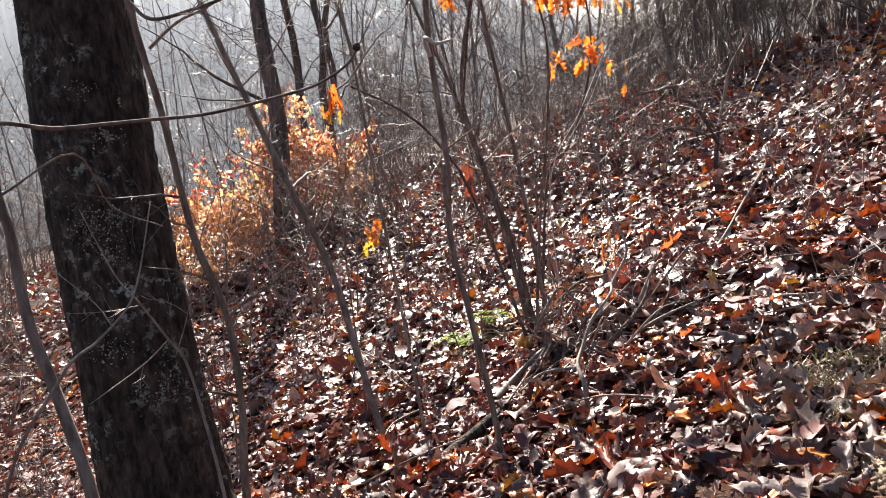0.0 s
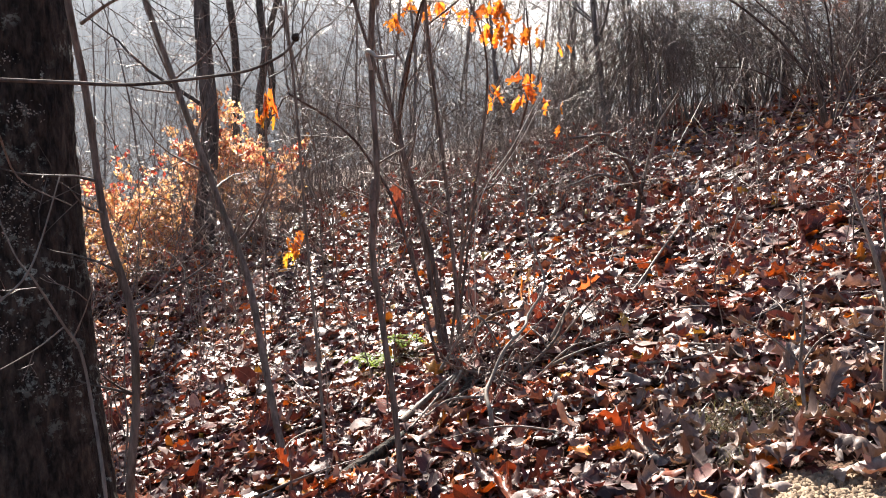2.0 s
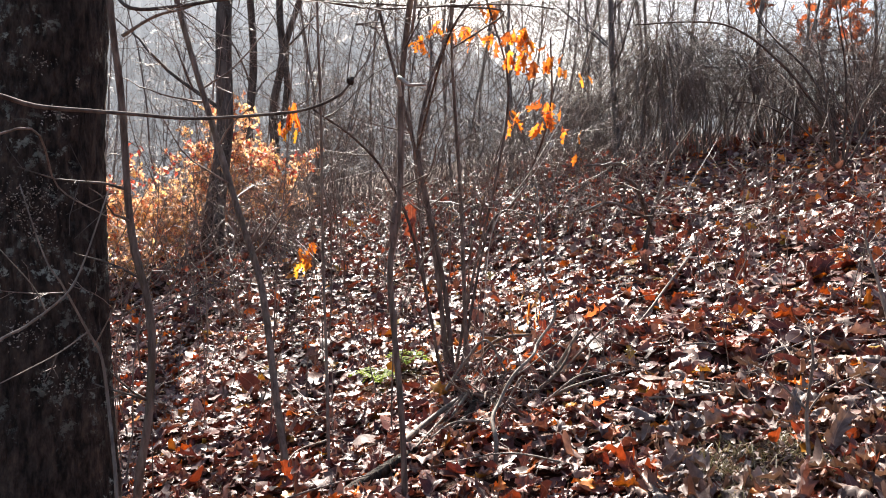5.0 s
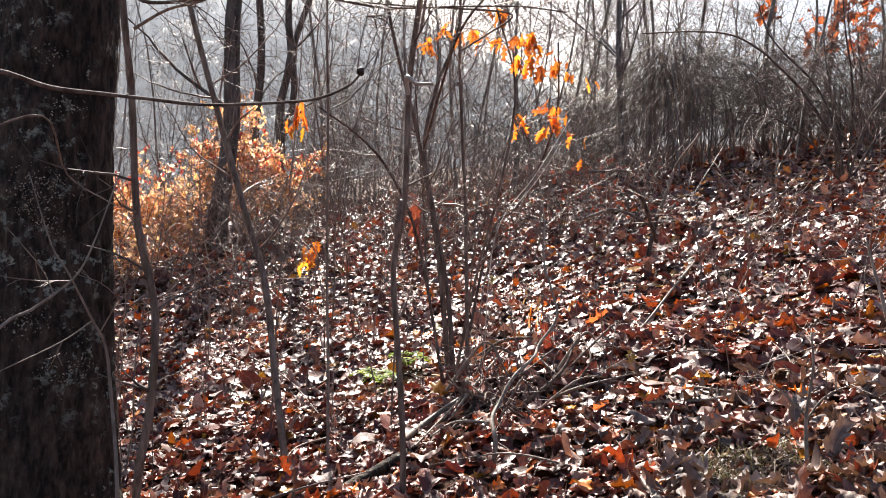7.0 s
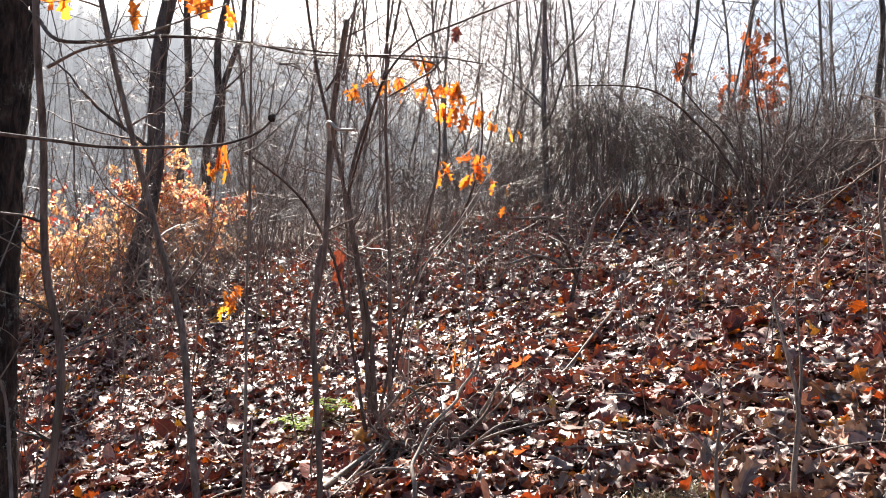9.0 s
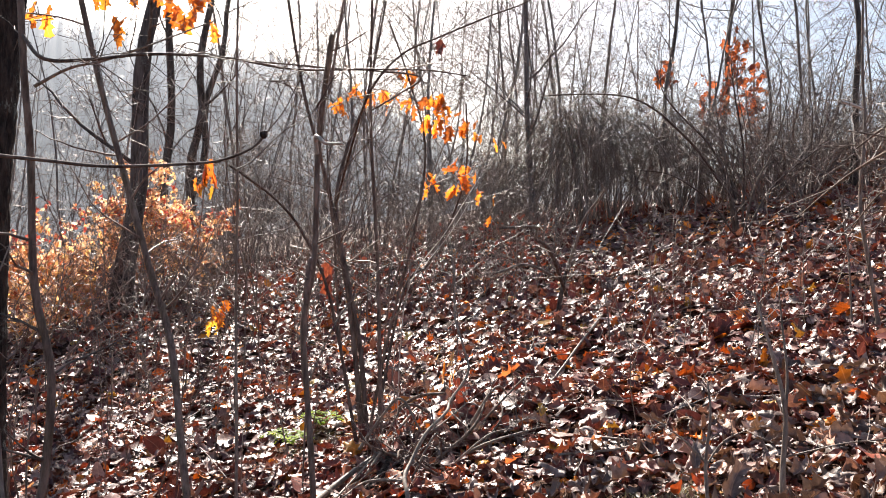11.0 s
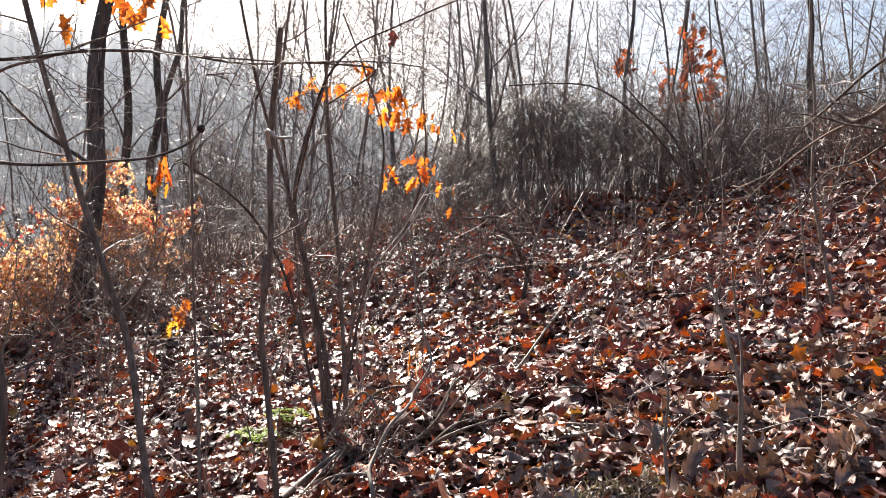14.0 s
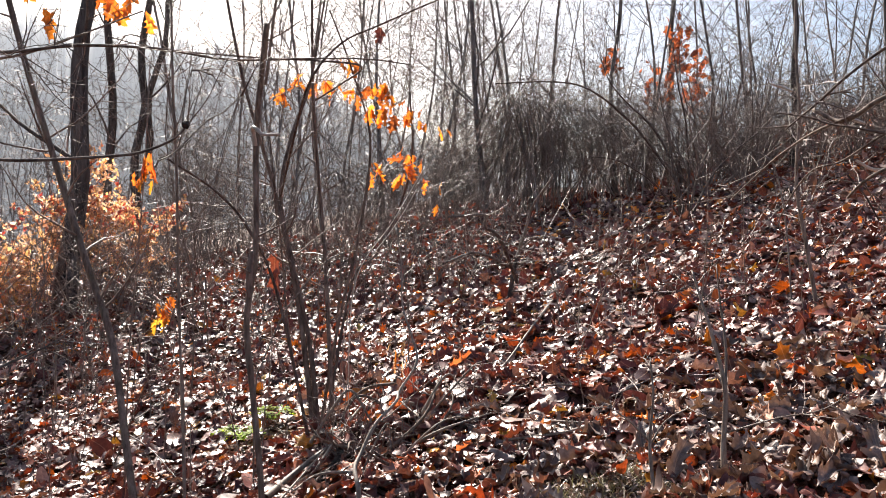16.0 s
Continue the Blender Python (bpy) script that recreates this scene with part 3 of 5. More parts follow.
# the many-stemmed shrub in the middle, and its clinging orange leaves
shrub_mid = plant("shrub", "many-stemmed bare shrub with clinging orange oak leaves", "shrub", [
    ([on_ground(-0.21, 3.72), (-0.3, 3.79, 0.56), (-0.38, 3.8, 0.94), (-0.46, 3.82, 1.24), (-0.6, 3.79, 1.71), (-0.72, 3.75, 2.3)], 0.021, 0.009),
    ([on_ground(-0.19, 3.72), (-0.25, 3.77, 0.42), (-0.34, 3.8, 0.8), (-0.41, 3.84, 1.13), (-0.37, 3.91, 1.44), (-0.29, 3.97, 1.71), (-0.22, 4.0, 2.2)], 0.02, 0.008),
    ([on_ground(-0.13, 3.78), (-0.16, 3.86, 0.4), (-0.2, 3.96, 0.89), (-0.27, 3.99, 1.6), (-0.29, 3.91, 2.3)], 0.018, 0.009),
    ([on_ground(-0.23, 3.7), (-0.4, 3.69, 0.67), (-0.54, 3.63, 0.98), (-0.66, 3.5, 1.13), (-0.83, 3.35, 1.25)], 0.012, 0.006),
    ([on_ground(-0.17, 3.74), (-0.06, 4.06, 0.7), (0.07, 4.12, 0.86), (0.19, 4.15, 1.13), (0.24, 4.05, 1.38), (0.22, 4.02, 1.7)], 0.011, 0.006),
    ([on_ground(-0.2, 3.76), (-0.12, 3.95, 0.5), (-0.02, 4.0, 1.0), (0.02, 4.03, 1.45), (-0.08, 4.02, 1.8), (-0.2, 4.0, 2.1)], 0.012, 0.006),
    ([on_ground(-0.24, 3.74), (-0.36, 3.9, 0.45), (-0.42, 4.0, 0.9), (-0.5, 4.05, 1.5)], 0.01, 0.005)], r1, 11, 0.42, mat=M_BOUGH, bare=0.3, sides=7, girth=0.7)
for x, z, n in ((-0.43, 1.62, 3), (-0.31, 1.69, 4), (-0.19, 1.69, 4), (-0.12, 1.79, 3), (-0.06, 1.63, 3), (0.06, 1.68, 8), (0.04, 1.58, 5), (0.13, 1.58, 3),
                (0.21, 1.56, 6), (0.27, 1.48, 2), (0.41, 1.49, 2), (0.06, 1.26, 3), (0.23, 1.31, 7), (0.20, 1.22, 3), (0.33, 1.19, 2), (0.40, 1.18, 1), (0.38, 1.06, 1)):
    for _ in range(n + n // 2 + 1 if n > 2 else n):
        add_leaf(shrub_mid, (x + r1.gauss(0, 0.03), 4.04 + r1.gauss(0, 0.04), z + 0.05 + r1.gauss(0, 0.024)), r1, r1.uniform(0.05, 0.095), M_ORANGE, r1.uniform(0.7, 1.1), wide=r1.uniform(0.7, 1.05))
add_leaf(shrub_mid, (-0.46, 4.1, 0.86), r1, 0.2, M_REDLEAF, 1.0, loose=9, wide=0.5)
add_leaf(shrub_mid, (-0.45, 4.09, 0.78), r1, 0.16, M_REDLEAF, 1.05, loose=9, wide=0.5)
add_leaf(shrub_mid, (-0.49, 4.1, 0.9), r1, 0.09, M_REDLEAF, 0.9)

twig_sapling = plant("sapling", "thin twig with one large hanging orange leaf", "sapling", [
    ([on_ground(-1.05, 3.6), (-1.04, 3.6, 0.4), (-1.0, 3.57, 0.9), (-0.97, 3.53, 1.26), (-0.95, 3.5, 1.7)], 0.006, 0.003)], r1, 6, 0.25, bare=0.3, mat=M_SHRUB)
for k in range(6):
    add_leaf(twig_sapling, (-0.97 + r1.gauss(0, 0.01), 3.52 + r1.gauss(0, 0.012), 1.285 - 0.012 * k), r1, (0.13, 0.1, 0.11, 0.08, 0.07, 0.06)[k], M_ORANGE, 1.0, loose=13, wide=(0.3, 0.24, 0.34, 0.3, 0.4, 0.4)[k])
r8 = random.Random(17)
for dx, dz, size, mat in ((-0.035, 1.2, 0.075, M_ORANGE), (0.015, 1.19, 0.08, M_YELLOW), (0.03, 1.215, 0.07, M_ORANGE), (-0.02, 1.17, 0.06, M_ORANGE), (0.03, 1.165, 0.06, M_YELLOW), (0.0, 1.21, 0.08, M_ORANGE)):
    add_leaf(twig_sapling, (-0.97 + dx, 3.52 + r8.gauss(0, 0.015), dz), r8, size, mat, r8.uniform(0.75, 1.1), loose=24, wide=0.62)
low_sapling = plant("sapling", "low thin sapling with yellow-orange leaves", "sapling", [
    ([on_ground(-1.06, 4.36), (-1.06, 4.36, 0.15), (-1.08, 4.35, 0.48), (-1.1, 4.33, 0.7)], 0.005, 0.002)], r1, 5, 0.2, mat=M_SHRUB)
for k in range(13):
    h = r1.uniform(0, 1)
    add_leaf(low_sapling, (-1.07 + r1.gauss(0, 0.03), 4.35 + r1.gauss(0, 0.04), 0.44 + 0.16 * h), r1, r1.uniform(0.06, 0.1), M_ORANGE if h > 0.4 else M_YELLOW, r1.uniform(0.6, 1.1), wide=0.85)
curl_plant = plant("dry_plant", "withered stalk with narrow curled golden leaves", "plant", [
    ([on_ground(0.2, 4.5), (0.2, 4.5, 0.2), (0.19, 4.51, 0.45)], 0.004, 0.002), ([on_ground(0.23, 4.52), (0.24, 4.52, 0.2), (0.25, 4.53, 0.36)], 0.004, 0.002)], r1, 3, 0.12, mat=M_SHRUB)
for k in range(8):
    add_leaf(curl_plant, (0.21 + r1.gauss(0, 0.03), 4.5 + r1.gauss(0, 0.03), r1.uniform(0.18, 0.4)), r1, r1.uniform(0.07, 0.12), M_GOLD if k % 3 else M_ORANGE, 1.0, loose=12, wide=0.2)

# the arching twig that crosses close before the trunk, and the pale twigs under it
arch = plant("branch", "thin arching branch with a dark knot", "branch", [
    ([(-0.98, 0.72, 0.86), (-0.8, 0.75, 0.97), (-0.62, 0.78, 1.01), (-0.56, 0.84, 1.0), (-0.52, 0.88, 1.0), (-0.48, 0.91, 1.0), (-0.42, 0.95, 1.0), (-0.34, 0.98, 1.01), (-0.29, 1.0, 1.02), (-0.25, 1.01, 1.04), (-0.232, 1.015, 1.062)], 0.0046, 0.0022),
    ([on_ground(-1.1, 0.75), (-1.06, 0.72, 0.3), (-0.98, 0.72, 0.86), (-0.93, 0.72, 1.3)], 0.008, 0.005),
    ([(-0.232, 1.015, 1.062), (-0.21, 1.03, 1.1), (-0.19, 1.04, 1.15), (-0.15, 1.05, 1.22)], 0.0013, 0.0007)], r1, 0, mat=M_BOUGH, sides=7)
bm = bmesh.new()
bmesh.ops.create_icosphere(bm, subdivisions=2, radius=0.0055)
for v in bm.verts:
    v.co *= 1 + 0.3 * noise.noise(v.co * 300)
    v.co += Vector((-0.234, 1.013, 1.06)) - arch.location
knot_mesh = bpy.data.meshes.new("knot")
bm.to_mesh(knot_mesh)
bm.free()
knot_mesh.materials.append(M_TRUNK)
part("knot", knot_mesh, arch, "dark round knot at the tip")
plant("sprout", "pale forked bare twigs standing before the trunk", "sapling", [
    ([on_ground(-0.95, 0.95), (-0.86, 0.98, 0.45), (-0.75, 1.02, 0.66), (-0.72, 1.08, 0.7), (-0.7, 1.1, 0.72), (-0.68, 1.13, 0.75), (-0.67, 1.16, 0.8), (-0.655, 1.2, 0.9)], 0.005, 0.0016),
    ([(-0.7, 1.1, 0.72), (-0.715, 1.09, 0.76), (-0.75, 1.06, 0.82)], 0.0019, 0.001)], r1, 0, mat=M_DEAD, sides=6)
plant("sprout", "pale bare shoot leaning on the trunk", "sapling", [
    ([on_ground(-0.93, 1.8), (-0.94, 1.82, 0.12), (-0.99, 1.88, 0.33), (-1.01, 1.88, 0.47), (-1.03, 1.85, 0.54), (-1.06, 1.79, 0.66), (-1.1, 1.78, 0.73), (-1.16, 1.78, 0.9)], 0.0085, 0.0022),
    ([(-1.03, 1.85, 0.54), (-1.06, 1.76, 0.5), (-1.11, 1.6, 0.46)], 0.003, 0.0015),
    ([(-1.02, 1.86, 0.5), (-0.97, 1.84, 0.58), (-0.93, 1.82, 0.66)], 0.003, 0.0015)], r1, 1, 0.14, mat=M_DEAD, sides=6)
plant("sapling", "knobbly brown sapling close to the trunk's foot", "sapling", [
    ([on_ground(-0.93, 1.33), (-0.96, 1.34, 0.32), (-1.01, 1.37, 0.52), (-1.05, 1.38, 0.69), (-1.06, 1.39, 0.81), (-1.06, 1.39, 0.89), (-1.07, 1.39, 1.01), (-1.1, 1.42, 1.8)], 0.019, 0.012),
    ([(-1.06, 1.39, 0.95), (-0.92, 1.43, 1.01), (-0.93, 1.54, 0.9), (-0.85, 1.59, 0.84)], 0.004, 0.0018)], r1, 0)

# long thin boughs that cross the upper part
plant("branch", "long thin bough with dry leaf tufts", "branch", [
    ([(-1.09, 2.07, 1.44), (-0.99, 1.99, 1.36), (-0.87, 2.02, 1.375), (-0.77, 2.05, 1.4), (-0.68, 2.13, 1.425), (-0.56, 2.21, 1.44), (-0.4, 2.3, 1.44), (-0.17, 2.37, 1.47), (0.0, 2.47, 1.5), (0.14, 2.52, 1.5)], 0.008, 0.003)], r1, 16, 0.26, mat=M_BOUGH, bare=0.1, up=-0.02)
rising = plant("branch", "dark rising bough with a withered red leaf", "branch", [
    ([(-0.41, 3.84, 1.13), (-0.3, 3.3, 1.36), (-0.21, 2.87, 1.5), (-0.1, 2.85, 1.64), (0.04, 2.83, 1.71), (0.22, 2.8, 1.79), (0.37, 2.76, 1.85), (0.6, 2.7, 2.0)], 0.008, 0.003)], r1, 10, 0.3, mat=M_BOUGH, bare=0.2)
add_leaf(rising, (0.045, 2.83, 1.70), r1, 0.07, M_REDLEAF, 1.0)
add_leaf(rising, (0.05, 2.84, 1.69), r1, 0.05, M_REDLEAF, 0.8)

# the leafy bough over the far left
leafy = plant("branch", "overhanging bough with orange oak leaves", "branch", [
    ([(-3.0, 4.5, 2.9), (-2.4, 4.4, 2.62), (-1.75, 4.3, 2.35), (-1.4, 4.32, 2.33), (-1.1, 4.35, 2.42)], 0.012, 0.004)], r1, 8, 0.3, mat=M_BOUGH)
for x, z, n in ((-1.68, 2.06, 3), (-1.80, 2.17, 2), (-1.46, 2.27, 5), (-1.40, 2.14, 3), (-1.27, 2.23, 6), (-1.30, 2.10, 5), (-1.20, 2.06, 2), (-1.53, 2.18, 2), (-2.1, 2.1, 4)):
    for _ in range(n):
        add_leaf(leafy, (x + r1.gauss(0, 0.03), 4.3 + r1.gauss(0, 0.05), z + 0.06 + r1.gauss(0, 0.03)), r1, r1.uniform(0.09, 0.14), M_ORANGE, r1.uniform(0.8, 1.1))

# arching canes and bent twigs round the shrub
plant("cane", "pale thin cane arching over beside the shrub", "branch", [
    ([on_ground(-0.426, 3.200), (-0.426, 3.200, 0.305), (-0.402, 3.228, 0.416), (-0.329, 3.256, 0.601), (-0.287, 3.283, 0.670), (-0.197, 3.311, 0.789), (-0.128, 3.339, 0.850), (-0.028, 3.367, 0.877), (0.017, 3.394, 0.840), (0.064, 3.422, 0.741), (0.134, 3.450, 0.640)], 0.0052, 0.0032),
    ([(-0.028, 3.360, 0.877), (-0.035, 3.345, 0.743), (-0.062, 3.330, 0.598), (-0.082, 3.315, 0.406), (-0.062, 3.300, 0.264)], 0.004, 0.003)], r1, 2, 0.16, mat=M_DEAD, sides=6)
plant("sapling", "gnarled grey sapling bent beside the shrub", "sapling", [
    ([on_ground(0.002, 2.500), (0.002, 2.500, 0.105), (-0.012, 2.580, 0.156), (0.010, 2.660, 0.192), (0.058, 2.740, 0.271), (0.130, 2.820, 0.332), (0.149, 2.900, 0.363), (0.216, 2.980, 0.458), (0.194, 3.060, 0.558), (0.162, 3.140, 0.664), (0.158, 3.220, 0.823), (0.133, 3.300, 0.989)], 0.0125, 0.004),
    ([(0.058, 2.750, 0.269), (0.110, 2.833, 0.281), (0.197, 2.917, 0.338), (0.333, 3.000, 0.434)], 0.005, 0.002)], r1, 6, 0.2, mat=M_DEAD, sides=7, bare=0.3)
plant("sprout", "straight pale twigs rising beside the shrub", "sapling", [
    ([on_ground(-0.053, 3.500), (-0.053, 3.500, 0.582), (-0.008, 3.600, 0.810), (0.121, 3.700, 0.998), (0.204, 3.800, 1.142), (0.297, 3.900, 1.307)], 0.0042, 0.002),
    ([(0.043, 3.620, 0.863), (0.122, 3.680, 0.966), (0.189, 3.740, 1.069), (0.251, 3.800, 1.184)], 0.003, 0.0016)], r1, 3, 0.15, mat=M_PEELED, sides=5)
plant("branch", "long thin bare twig slanting over the leaves", "branch", [
    ([on_ground(-1.508, 3.000), (-1.508, 3.000, 0.316), (-1.363, 3.071, 0.432), (-1.292, 3.143, 0.532), (-1.214, 3.214, 0.615), (-1.132, 3.286, 0.691), (-1.043, 3.357, 0.729), (-0.925, 3.429, 0.759), (-0.763, 3.500, 0.777)], 0.0048, 0.002)], r1, 5, 0.18, mat=M_SHRUB, sides=6)
plant("branch", "thin pale twig leaning low over the leaves", "branch", [
    ([on_ground(-1.274, 2.800), (-1.274, 2.800, 0.100), (-1.224, 2.900, 0.163), (-1.128, 3.000, 0.275), (-0.999, 3.100, 0.376)], 0.0035, 0.0016)], r1, 2, 0.14, mat=M_DEAD, sides=5)

# fine twigs before the sky, and pale tips beyond the knot
plant("branch", "drooping bough with a net of fine dark twigs", "branch", [
    ([(-0.265, 3.98, 1.63), (-0.12, 3.6, 1.645), (-0.024, 3.200, 1.639), (-0.207, 3.167, 1.647), (-0.383, 3.133, 1.640), (-0.554, 3.100, 1.638), (-0.698, 3.067, 1.636), (-0.858, 3.033, 1.646), (-0.972, 3.000, 1.666)], 0.007, 0.003)], r1, 22, 0.4, mat=M_BOUGH, bare=0.03, depth=2, up=-0.03)
plant("branch", "thin forked twig with pale tips", "branch", [
    ([(-0.266, 1.000, 1.010), (-0.249, 1.020, 1.025), (-0.213, 1.040, 1.070), (-0.191, 1.060, 1.090), (-0.148, 1.080, 1.141)], 0.0017, 0.0009),
    ([(-0.229, 1.020, 1.066), (-0.223, 1.030, 1.103), (-0.213, 1.040, 1.136), (-0.202, 1.050, 1.174)], 0.0013, 0.0008),
    ([(-0.241, 1.020, 1.058), (-0.238, 1.035, 1.118), (-0.229, 1.050, 1.164)], 0.0013, 0.0007)], r1, 1, 0.05, mat=M_DEAD, sides=6)

# small stems on the near slope
plant("sapling", "short grey forked seedling", "sapling", [
    ([on_ground(0.86, 2.14), (0.861, 2.2, 0.326), (0.876, 2.22, 0.474), (0.874, 2.25, 0.571)], 0.01, 0.004),
    ([(0.861, 2.2, 0.33), (0.92, 2.22, 0.4), (1.0, 2.2, 0.45)], 0.005, 0.002),
    ([(0.861, 2.2, 0.34), (0.8, 2.25, 0.4), (0.7, 2.3, 0.46)], 0.005, 0.002)], r1, 3, 0.1, mat=M_SAPLING)
plant("sapling", "crooked forked grey sapling", "sapling", [
    ([on_ground(1.048, 2.09), (1.051, 2.12, 0.33), (1.066, 2.15, 0.504), (1.049, 2.2, 0.647), (1.03, 2.25, 0.762), (1.022, 2.3, 0.847)], 0.015, 0.004),
    ([(1.066, 2.15, 0.504), (1.09, 2.2, 0.614), (1.093, 2.25, 0.746), (1.1, 2.3, 0.866)], 0.008, 0.003),
    ([(1.055, 2.13, 0.38), (1.16, 2.02, 0.45), (1.26, 1.98, 0.48), (1.34, 1.95, 0.54)], 0.004, 0.002)], r1, 5, 0.16, mat=M_SAPLING, bare=0.5)
plant("sapling", "slim upright grey sapling on the slope", "sapling", [
    ([on_ground(2.46, 3.98), (2.458, 4.0, 0.633), (2.414, 4.02, 0.909), (2.359, 4.04, 1.217), (2.359, 4.06, 1.405), (2.379, 4.08, 1.72), (2.358, 4.1, 2.13), (2.3, 4.05, 3.2)], 0.02, 0.009)], r1, 16, 0.5, bare=0.25, depth=2)
dead_stem = plant("dead_sapling", "bare crooked dead stem on the slope", "sapling", [
    ([on_ground(1.353, 6.9), (1.353, 6.900, 0.180), (1.310, 6.900, 0.425), (1.313, 6.880, 0.574), (1.353, 6.860, 0.819), (1.418, 6.830, 1.062), (1.470, 6.800, 1.276), (1.613, 6.720, 1.519)], 0.03, 0.006),
    ([(1.36, 6.85, 0.6), (1.1, 6.3, 0.98), (0.96, 6.2, 1.07), (0.94, 6.1, 1.16), (0.6, 5.6, 1.12)], 0.017, 0.009),
    ([(1.3, 6.7, 0.72), (0.92, 6.3, 0.86), (0.64, 6.1, 0.78)], 0.014, 0.007)], r1, 8, 0.4, bare=0.3, mat=M_TREE, girth=1.0)
# sleeve over the upper stem, coloured paler to stand for sun on it
line, radii = smooth_line([(1.353, 6.856, 0.819), (1.418, 6.826, 1.062), (1.470, 6.796, 1.276), (1.613, 6.716, 1.519), (1.60, 6.70, 1.57), (1.55, 6.69, 1.62)], [0.0172, 0.0142, 0.0108, 0.0074, 0.005, 0.003])
tip_v, tip_f = tubes([(line, radii)], 8, dead_stem.location, r1, 0.06)
part("peeled_tip", mesh_from("peeled_tip", tip_v, tip_f, M_SAPLING), dead_stem, "upper end of the stem, coloured pale as if sunlit")

# dead boughs that reach in from the right
dead_fan = plant("dead_branch", "fan of dead grey boughs reaching over the slope", "branch", [
    ([on_ground(1.75, 1.35), (1.66, 1.36, 0.8), (1.5, 1.42, 1.17), (1.32, 1.46, 1.27), (1.237, 1.500, 1.275), (1.138, 1.562, 1.256), (1.103, 1.625, 1.220), (1.102, 1.688, 1.223), (1.082, 1.750, 1.257)], 0.011, 0.008),
    ([(1.52, 1.42, 1.1), (1.4, 1.45, 1.36), (1.233, 1.500, 1.431), (1.140, 1.570, 1.366), (1.097, 1.640, 1.317), (1.072, 1.710, 1.270), (1.071, 1.780, 1.248), (1.067, 1.850, 1.223)], 0.0075, 0.0035),
    ([(1.100, 1.620, 1.223), (1.078, 1.740, 1.201), (1.059, 1.860, 1.159), (1.061, 1.980, 1.119), (1.049, 2.100, 1.061)], 0.0055, 0.003),
    ([(1.5, 1.42, 1.12), (1.240, 1.500, 1.154), (1.131, 1.550, 1.174), (1.088, 1.600, 1.193), (1.065, 1.650, 1.207), (1.039, 1.700, 1.230), (0.989, 1.750, 1.247)], 0.006, 0.0028),
    ([(1.5, 1.42, 1.17), (1.238, 1.500, 1.239), (1.159, 1.590, 1.181), (1.114, 1.680, 1.127), (1.098, 1.770, 1.115), (1.099, 1.860, 1.066), (1.112, 1.950, 1.003)], 0.0055, 0.0028),
    ([(1.55, 1.4, 1.05), (1.241, 1.500, 1.142), (1.145, 1.567, 1.098), (1.133, 1.633, 1.071), (1.143, 1.700, 1.043)], 0.0075, 0.005),
    ([(1.173, 1.750, 1.102), (1.202, 1.725, 1.053), (1.224, 1.700, 0.989)], 0.004, 0.003),
    ([(1.071, 1.72, 1.272), (1.103, 1.750, 1.289), (1.142, 1.750, 1.302), (1.179, 1.750, 1.304)], 0.005, 0.003)], r1, 4, 0.2, mat=M_BOUGH, bare=0.45, depth=1, girth=0.62)
# sunlit streaks on the boughs, put in as pale strips
for pts in (((1.101, 2.0, 1.373), (1.139, 2.0, 1.364), (1.167, 2.0, 1.354)), ((1.145, 1.7, 1.231), (1.163, 1.7, 1.226), (1.181, 1.7, 1.22)), ((1.162, 1.7, 1.132), (1.205, 1.7, 1.112), (1.248, 1.7, 1.116))):
    line, radii = smooth_line(pts, [0.003, 0.0042, 0.003])
    strip_v, strip_f = tubes([(line, radii)], 6, dead_fan.location)
    part("peeled_twig", mesh_from("peeled_twig", strip_v, strip_f, M_PEELED), dead_fan, "twig strip coloured pale as if sunlit")
add_leaf(dead_fan, (1.145, 1.85, 1.145), r1, 0.09, M_PALE, 1.0, loose=10, wide=0.6)
plant("dead_branch", "pale broken twig caught in the brush", "branch", [
    ([(2.2, 4.75, 1.66), (2.28, 4.7, 1.62), (2.38, 4.63, 1.55), (2.48, 4.54, 1.45), (2.52, 4.45, 1.1), on_ground(2.55, 4.4)], 0.006, 0.008)], r1, 3, 0.2, mat=M_DEAD)


# sticks and roots that lie on the leaves
def fallen(label, xy, r0, r1_, lift, rng, mat=M_DEAD, twigs=3):
    pts = [Vector((x, y, ground_z(x, y) + h)) for (x, y), h in zip(xy, lift)]
    return plant("fallen_stick", label, "stick", [(pts, r0, r1_)], rng, twigs, 0.2, mat, "fallen sticks", 6, 0.2)


r2 = random.Random(77)
fallen("long fallen grey stick on the leaves", [(1.65, 6.55), (1.1, 4.95), (0.75, 4.1), (0.5, 3.5)], 0.016, 0.006, (0.05, 0.07, 0.07, 0.04), r2, M_SAPLING)
fallen("arched grey twig by the shrub's foot", [(-0.21, 3.36), (-0.12, 3.37), (-0.04, 3.33), (0.05, 3.27)], 0.011, 0.007, (0.05, 0.15, 0.22, 0.1), r2)
fallen("dark mossy fallen branch", [(-0.5, 2.5), (-0.34, 2.72), (-0.2, 2.9), (-0.08, 3.2), (-0.12, 3.5)], 0.034, 0.024, (0.0, 0.03, 0.02, 0.04, 0.03), r2, M_TRUNK, 6)
fallen("thin grey twig on the leaves", [(-0.28, 2.73), (-0.2, 2.95), (-0.14, 3.17)], 0.007, 0.005, (0.06, 0.09, 0.1), r2)
fallen("pale straight stick on the leaves", [(0.55, 2.9), (0.78, 2.82), (0.98, 2.78)], 0.008, 0.006, (0.05, 0.06, 0.06), r2, M_DEAD, 1)
fallen("pale straight stick on the leaves", [(0.75, 2.98), (0.86, 2.86), (0.93, 2.78)], 0.007, 0.005, (0.05, 0.06, 0.05), r2, M_DEAD, 0)
